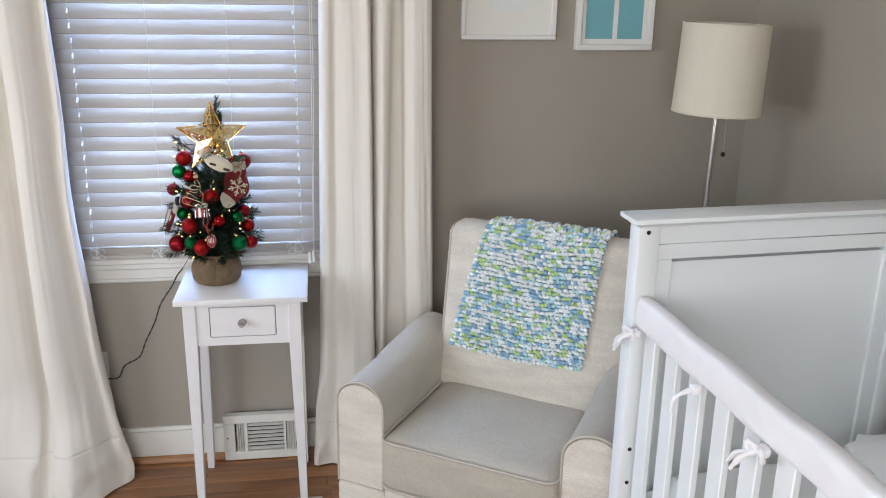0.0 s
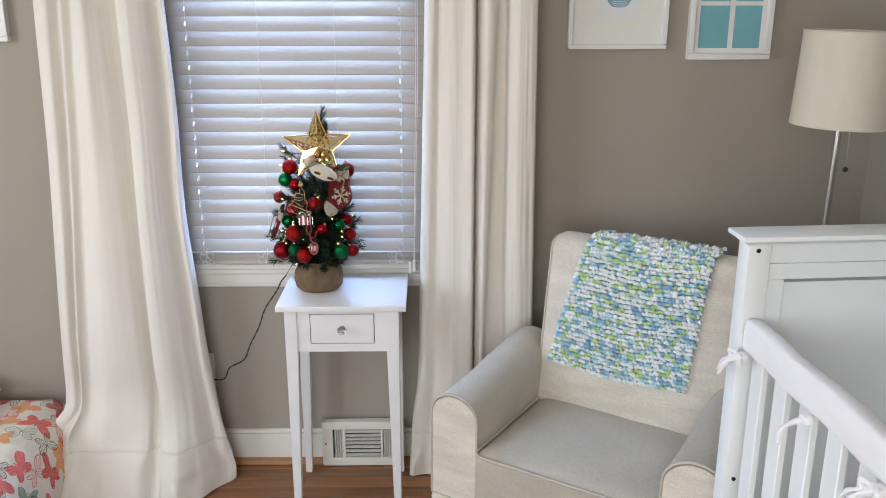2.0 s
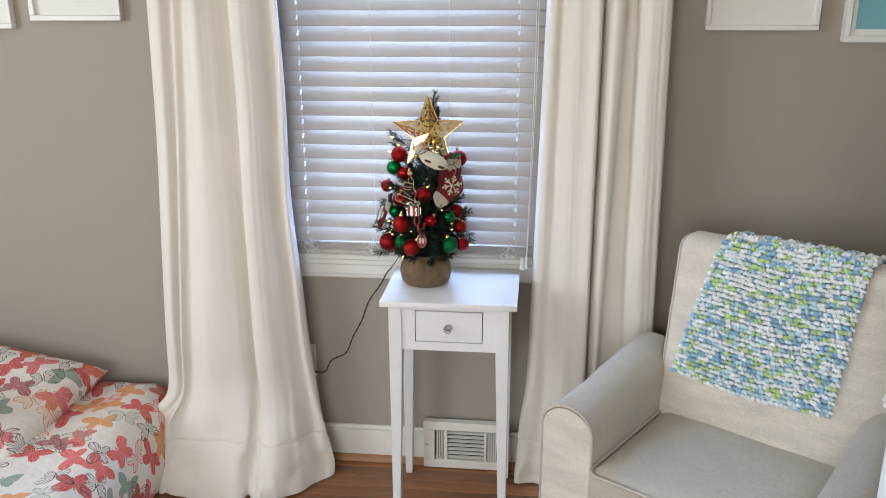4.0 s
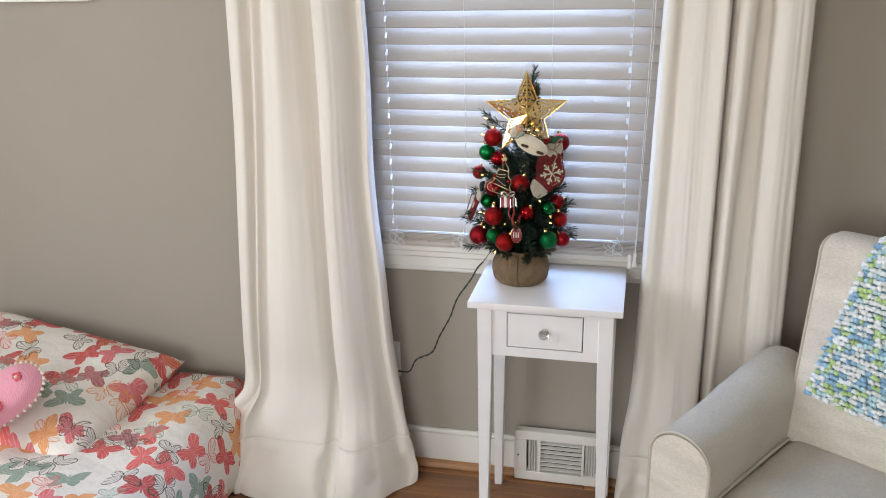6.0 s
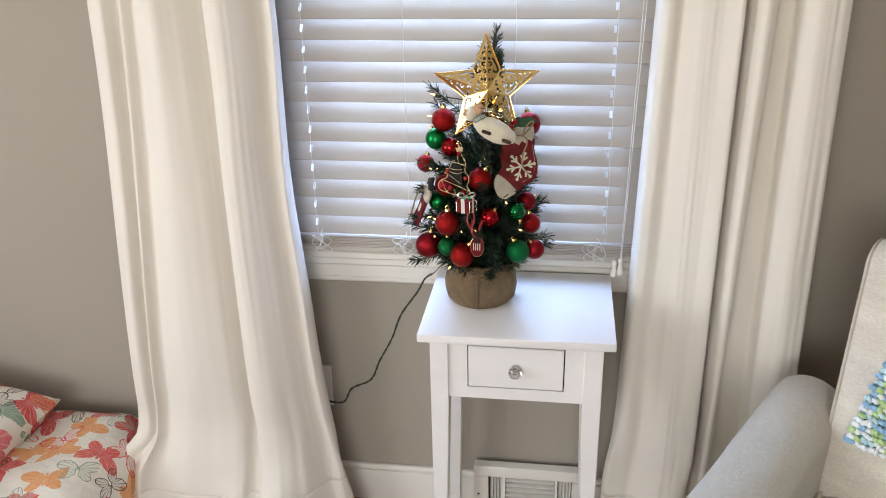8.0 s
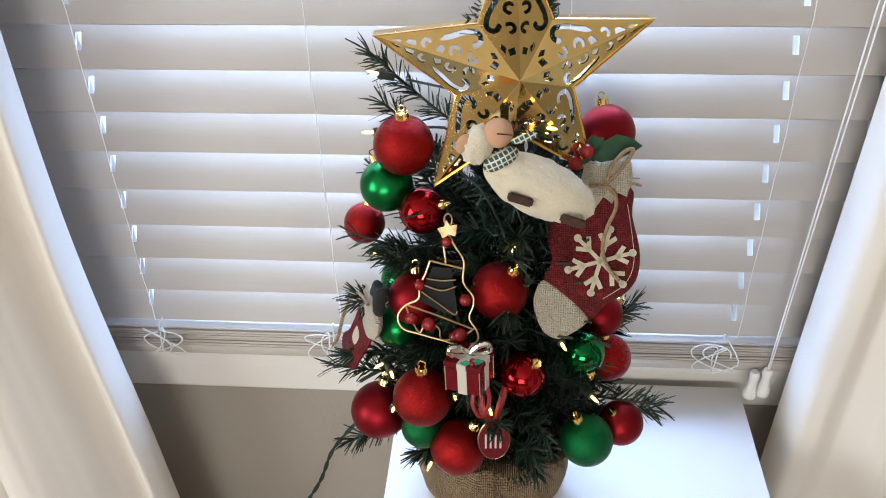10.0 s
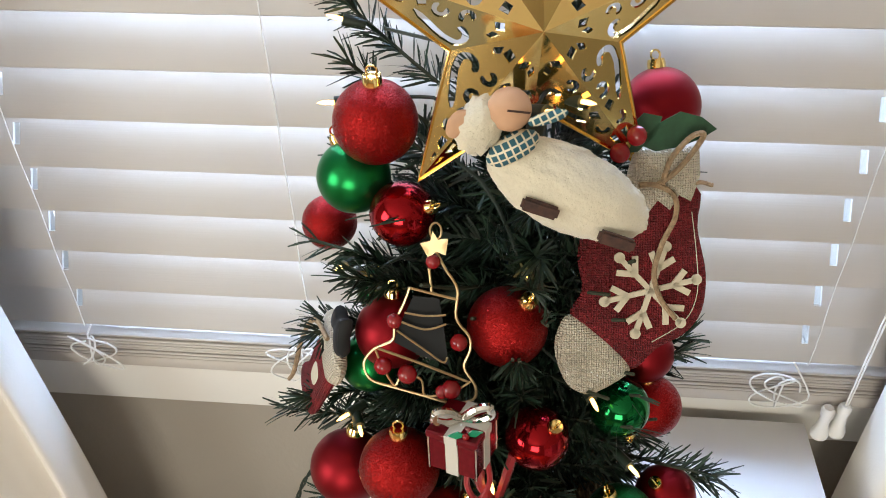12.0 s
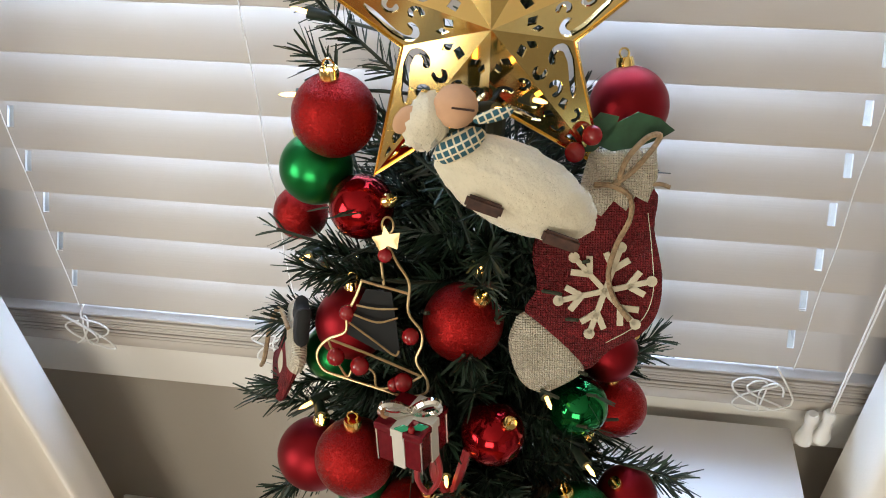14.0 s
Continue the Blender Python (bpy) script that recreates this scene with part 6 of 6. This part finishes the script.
def side_stocking():
    s = thing("stocking_ornament", Matrix.Translation((-0.122, -0.200, 0.905)) @ pose(0, 0, 0, -16, 22, -76) @ Matrix.Diagonal((1.1, 1.1, 1.2, 1)), "small red and white cloth stocking on the tree", "ornament")
    f = lambda p: [(q.x, q.y) for q in smooth_line([(a, b, 0) for a, b in p], 3, True)]
    part("body", puff(f([(-0.016, 0.028), (0.014, 0.030), (0.016, -0.005), (0.012, -0.035), (-0.012, -0.048), (-0.024, -0.040), (-0.016, -0.015)]), 0.004), REDBUR, s)
    part("cuff", puff(f([(-0.019, 0.040), (0.017, 0.042), (0.017, 0.022), (-0.018, 0.018)]), 0.005), CREAMB, s, "cream cloth cuff")
    part("patch", puff(f([(-0.006, 0.006), (0.007, 0.008), (0.006, -0.008), (-0.005, -0.012)]), 0.0048), FELTC, s)
    part("felt_scrap", puff(f([(-0.012, 0.040), (-0.004, 0.046), (0.008, 0.041), (0.014, 0.050), (0.006, 0.054), (0.000, 0.064), (-0.006, 0.055), (-0.015, 0.052)]), 0.004), BLACK, s, "black felt scrap above the cuff")
    part("twine", tube(smooth_line([(0.0, -0.006, 0.042), (-0.018, -0.009, 0.030), (-0.022, -0.010, 0.0), (-0.014, -0.010, -0.028), (-0.016, -0.010, -0.045)], 5), 0.0014, 6), TWINE, s)


side_stocking()


def oval_tag():
    g = thing("tag_ornament", hang(-0.007, -0.262, 0.850, 8, 4), "dark red oval tag with pale marks on a red ribbon", "ornament")
    part("tag", lathe([(0, 0.0), (0.0125, 0.0), (0.0125, 0.002), (0, 0.0024)], 28, m=Matrix.Diagonal((1, 1, 1.55, 1)) @ pose(0, 0, 0, 90)), ENAMEL, g)
    part("rim", tube([(0.0127 * math.cos(a), -0.001, 0.0197 * math.sin(a)) for a in [2 * math.pi * j / 30 for j in range(30)]], 0.0009, 5, True), GOLDW, g)
    for k in range(4):
        part("mark", box(-0.0075 + 0.004 * k, -0.0060 + 0.004 * k, -0.0032, -0.0022, -0.007, 0.007), WENAMEL, g)
    for dx in (-0.010, 0.004):
        part("ribbon", tube(smooth_line([(dx * 0.3, 0, 0.019), (dx, -0.001, 0.032), (dx * 1.3 + 0.004, 0.004, 0.05)], 4), 0.003, 7), RIBBON, g)


oval_tag()

# ---- string of lights and its cord ----
lights = thing("light_string", None, "string of small warm lit bulbs with dark green cord", "string lights")
LIT = [((-0.106, -0.128, 1.112), (-1, -0.2, 0.35)), ((-0.108, -0.160, 1.077), (-1, -0.3, 0.1)), ((-0.106, -0.182, 0.978), (-0.4, -0.8, 0.3)), ((-0.090, -0.196, 0.983), (0.3, -0.8, 0.4)),
       ((-0.104, -0.225, 0.893), (-0.6, -0.7, 0.1)), ((-0.092, -0.235, 0.893), (0.3, -0.8, 0.1)), ((0.005, -0.222, 1.014), (0.1, -0.5, 0.9)), ((-0.063, -0.248, 0.797), (-0.3, -0.9, -0.2)),
       ((-0.010, -0.262, 0.882), (0.2, -0.9, 0.2)), ((-0.092, -0.243, 0.860), (0, -0.9, 0.4)), ((0.012, -0.200, 1.098), (0.5, -0.6, 0.3)), ((0.030, -0.186, 1.096), (0.7, -0.6, 0.2)),
       ((0.074, -0.240, 0.878), (0.5, -0.8, 0.1)), ((-0.018, -0.183, 1.118), (0.1, -0.5, 0.8)), ((0.046, -0.236, 0.931), (0.3, -0.8, 0.0)), ((-0.040, -0.235, 0.868), (0.2, -0.9, 0.3)),
       ((0.060, -0.080, 0.93), (0.5, 0.8, 0.2)), ((-0.060, -0.070, 1.00), (-0.5, 0.8, 0.2))]
for p, d in LIT:
    m = Matrix.Translation(p) @ Vector(d).to_track_quat("Z", "Y").to_matrix().to_4x4()
    b = part("bulb", lathe([(0, 0.0060), (0.0005, 0.005), (0.0011, 0.003), (0.0013, 0.0005), (0.0012, -0.004), (0, -0.004)], 12), BULB, lights, m=m)
    part("socket", lathe([(0, -0.0165), (0.003, -0.0165), (0.0036, -0.006), (0.0034, -0.0035), (0, -0.0035)], 10), CORDM, b)
order = sorted((Vector(p) - Vector(d).normalized() * 0.016 for p, d in LIT), key=lambda v: -v.z)
wirep = []
for a, b in zip(order, order[1:]):
    mid = (a + b) / 2
    mid = mid.lerp(axis(mid.z), 0.45)
    wirep += [a.lerp(axis(a.z), 0.12), mid]
wirep += [Vector((-0.07, -0.20, 0.80)), Vector((-0.11, -0.14, 0.735)), Vector((-0.128, -0.085, 0.706))]
part("tree_cord", tube(smooth_line(wirep, 4), 0.0011, 5), CORDM, lights)
cordp = [(-0.122, -0.10, 0.712), (-0.146, -0.055, 0.678), (-0.165, -0.05, 0.642), (-0.205, -0.05, 0.582), (-0.228, -0.05, 0.521), (-0.261, -0.05, 0.457), (-0.285, -0.05, 0.404), (-0.334, -0.047, 0.374), (-0.362, -0.042, 0.329), (-0.43, -0.033, 0.331)]
base = smooth_line(cordp, 16)
for ph in (0, math.pi):
    part("plug_cord", tube([p + Vector((0.0014 * math.cos(i * 0.55 + ph), 0, 0.0014 * math.sin(i * 0.55 + ph))) for i, p in enumerate(base)], 0.0014, 6), CORDM, lights)


# ---- oak floor ----
floor = thing("floor", None, "brown oak strip floor running along the window wall", "floor", kind="structure")
part("subfloor", box(XL - 0.16, XR + 0.16, YB - 0.16, 0.0, -0.12, -0.019), GAP, floor)
fr = random.Random(21)
PW = 0.0572
rows = int(-YB / PW)
far = bmesh.new()
plank_mesh = {}
for j in range(rows + 1):
    y1 = -j * PW
    y0 = max(YB, y1 - PW)
    x = XL - fr.uniform(0.0, 0.8)
    while x < XR:
        ln = round(fr.uniform(0.5, 1.3), 1)
        x0, x1 = max(XL, x), min(XR, x + ln)
        x += ln
        if x1 - x0 < 0.02:
            continue
        g = 0.0007
        if j < 12 and x1 > -1.1 and x0 < 0.9:
            key = (round(x1 - x0, 3), round(y1 - y0, 4))
            if key not in plank_mesh:
                plank_mesh[key] = finish(box(0, x1 - x0 - 2 * g, -(y1 - y0) + 2 * g, 0, -0.018, 0.0, 0.0008, 1), "plank", OAK, False)
            o = new("plank", plank_mesh[key])
            o.parent = floor
            o.matrix_basis = pose(x0 + g, y1 - g, -0.0002 - fr.uniform(0, 0.0005))
        else:
            q = [far.verts.new(c) for c in ((x0 + g, y0 + g, -0.0005), (x1 - g, y0 + g, -0.0005), (x1 - g, y1 - g, -0.0005), (x0 + g, y1 - g, -0.0005))]
            far.faces.new(q)
rest = part("more_planks", far, OAKJ, floor)
tagged(rest, kind="stuff")
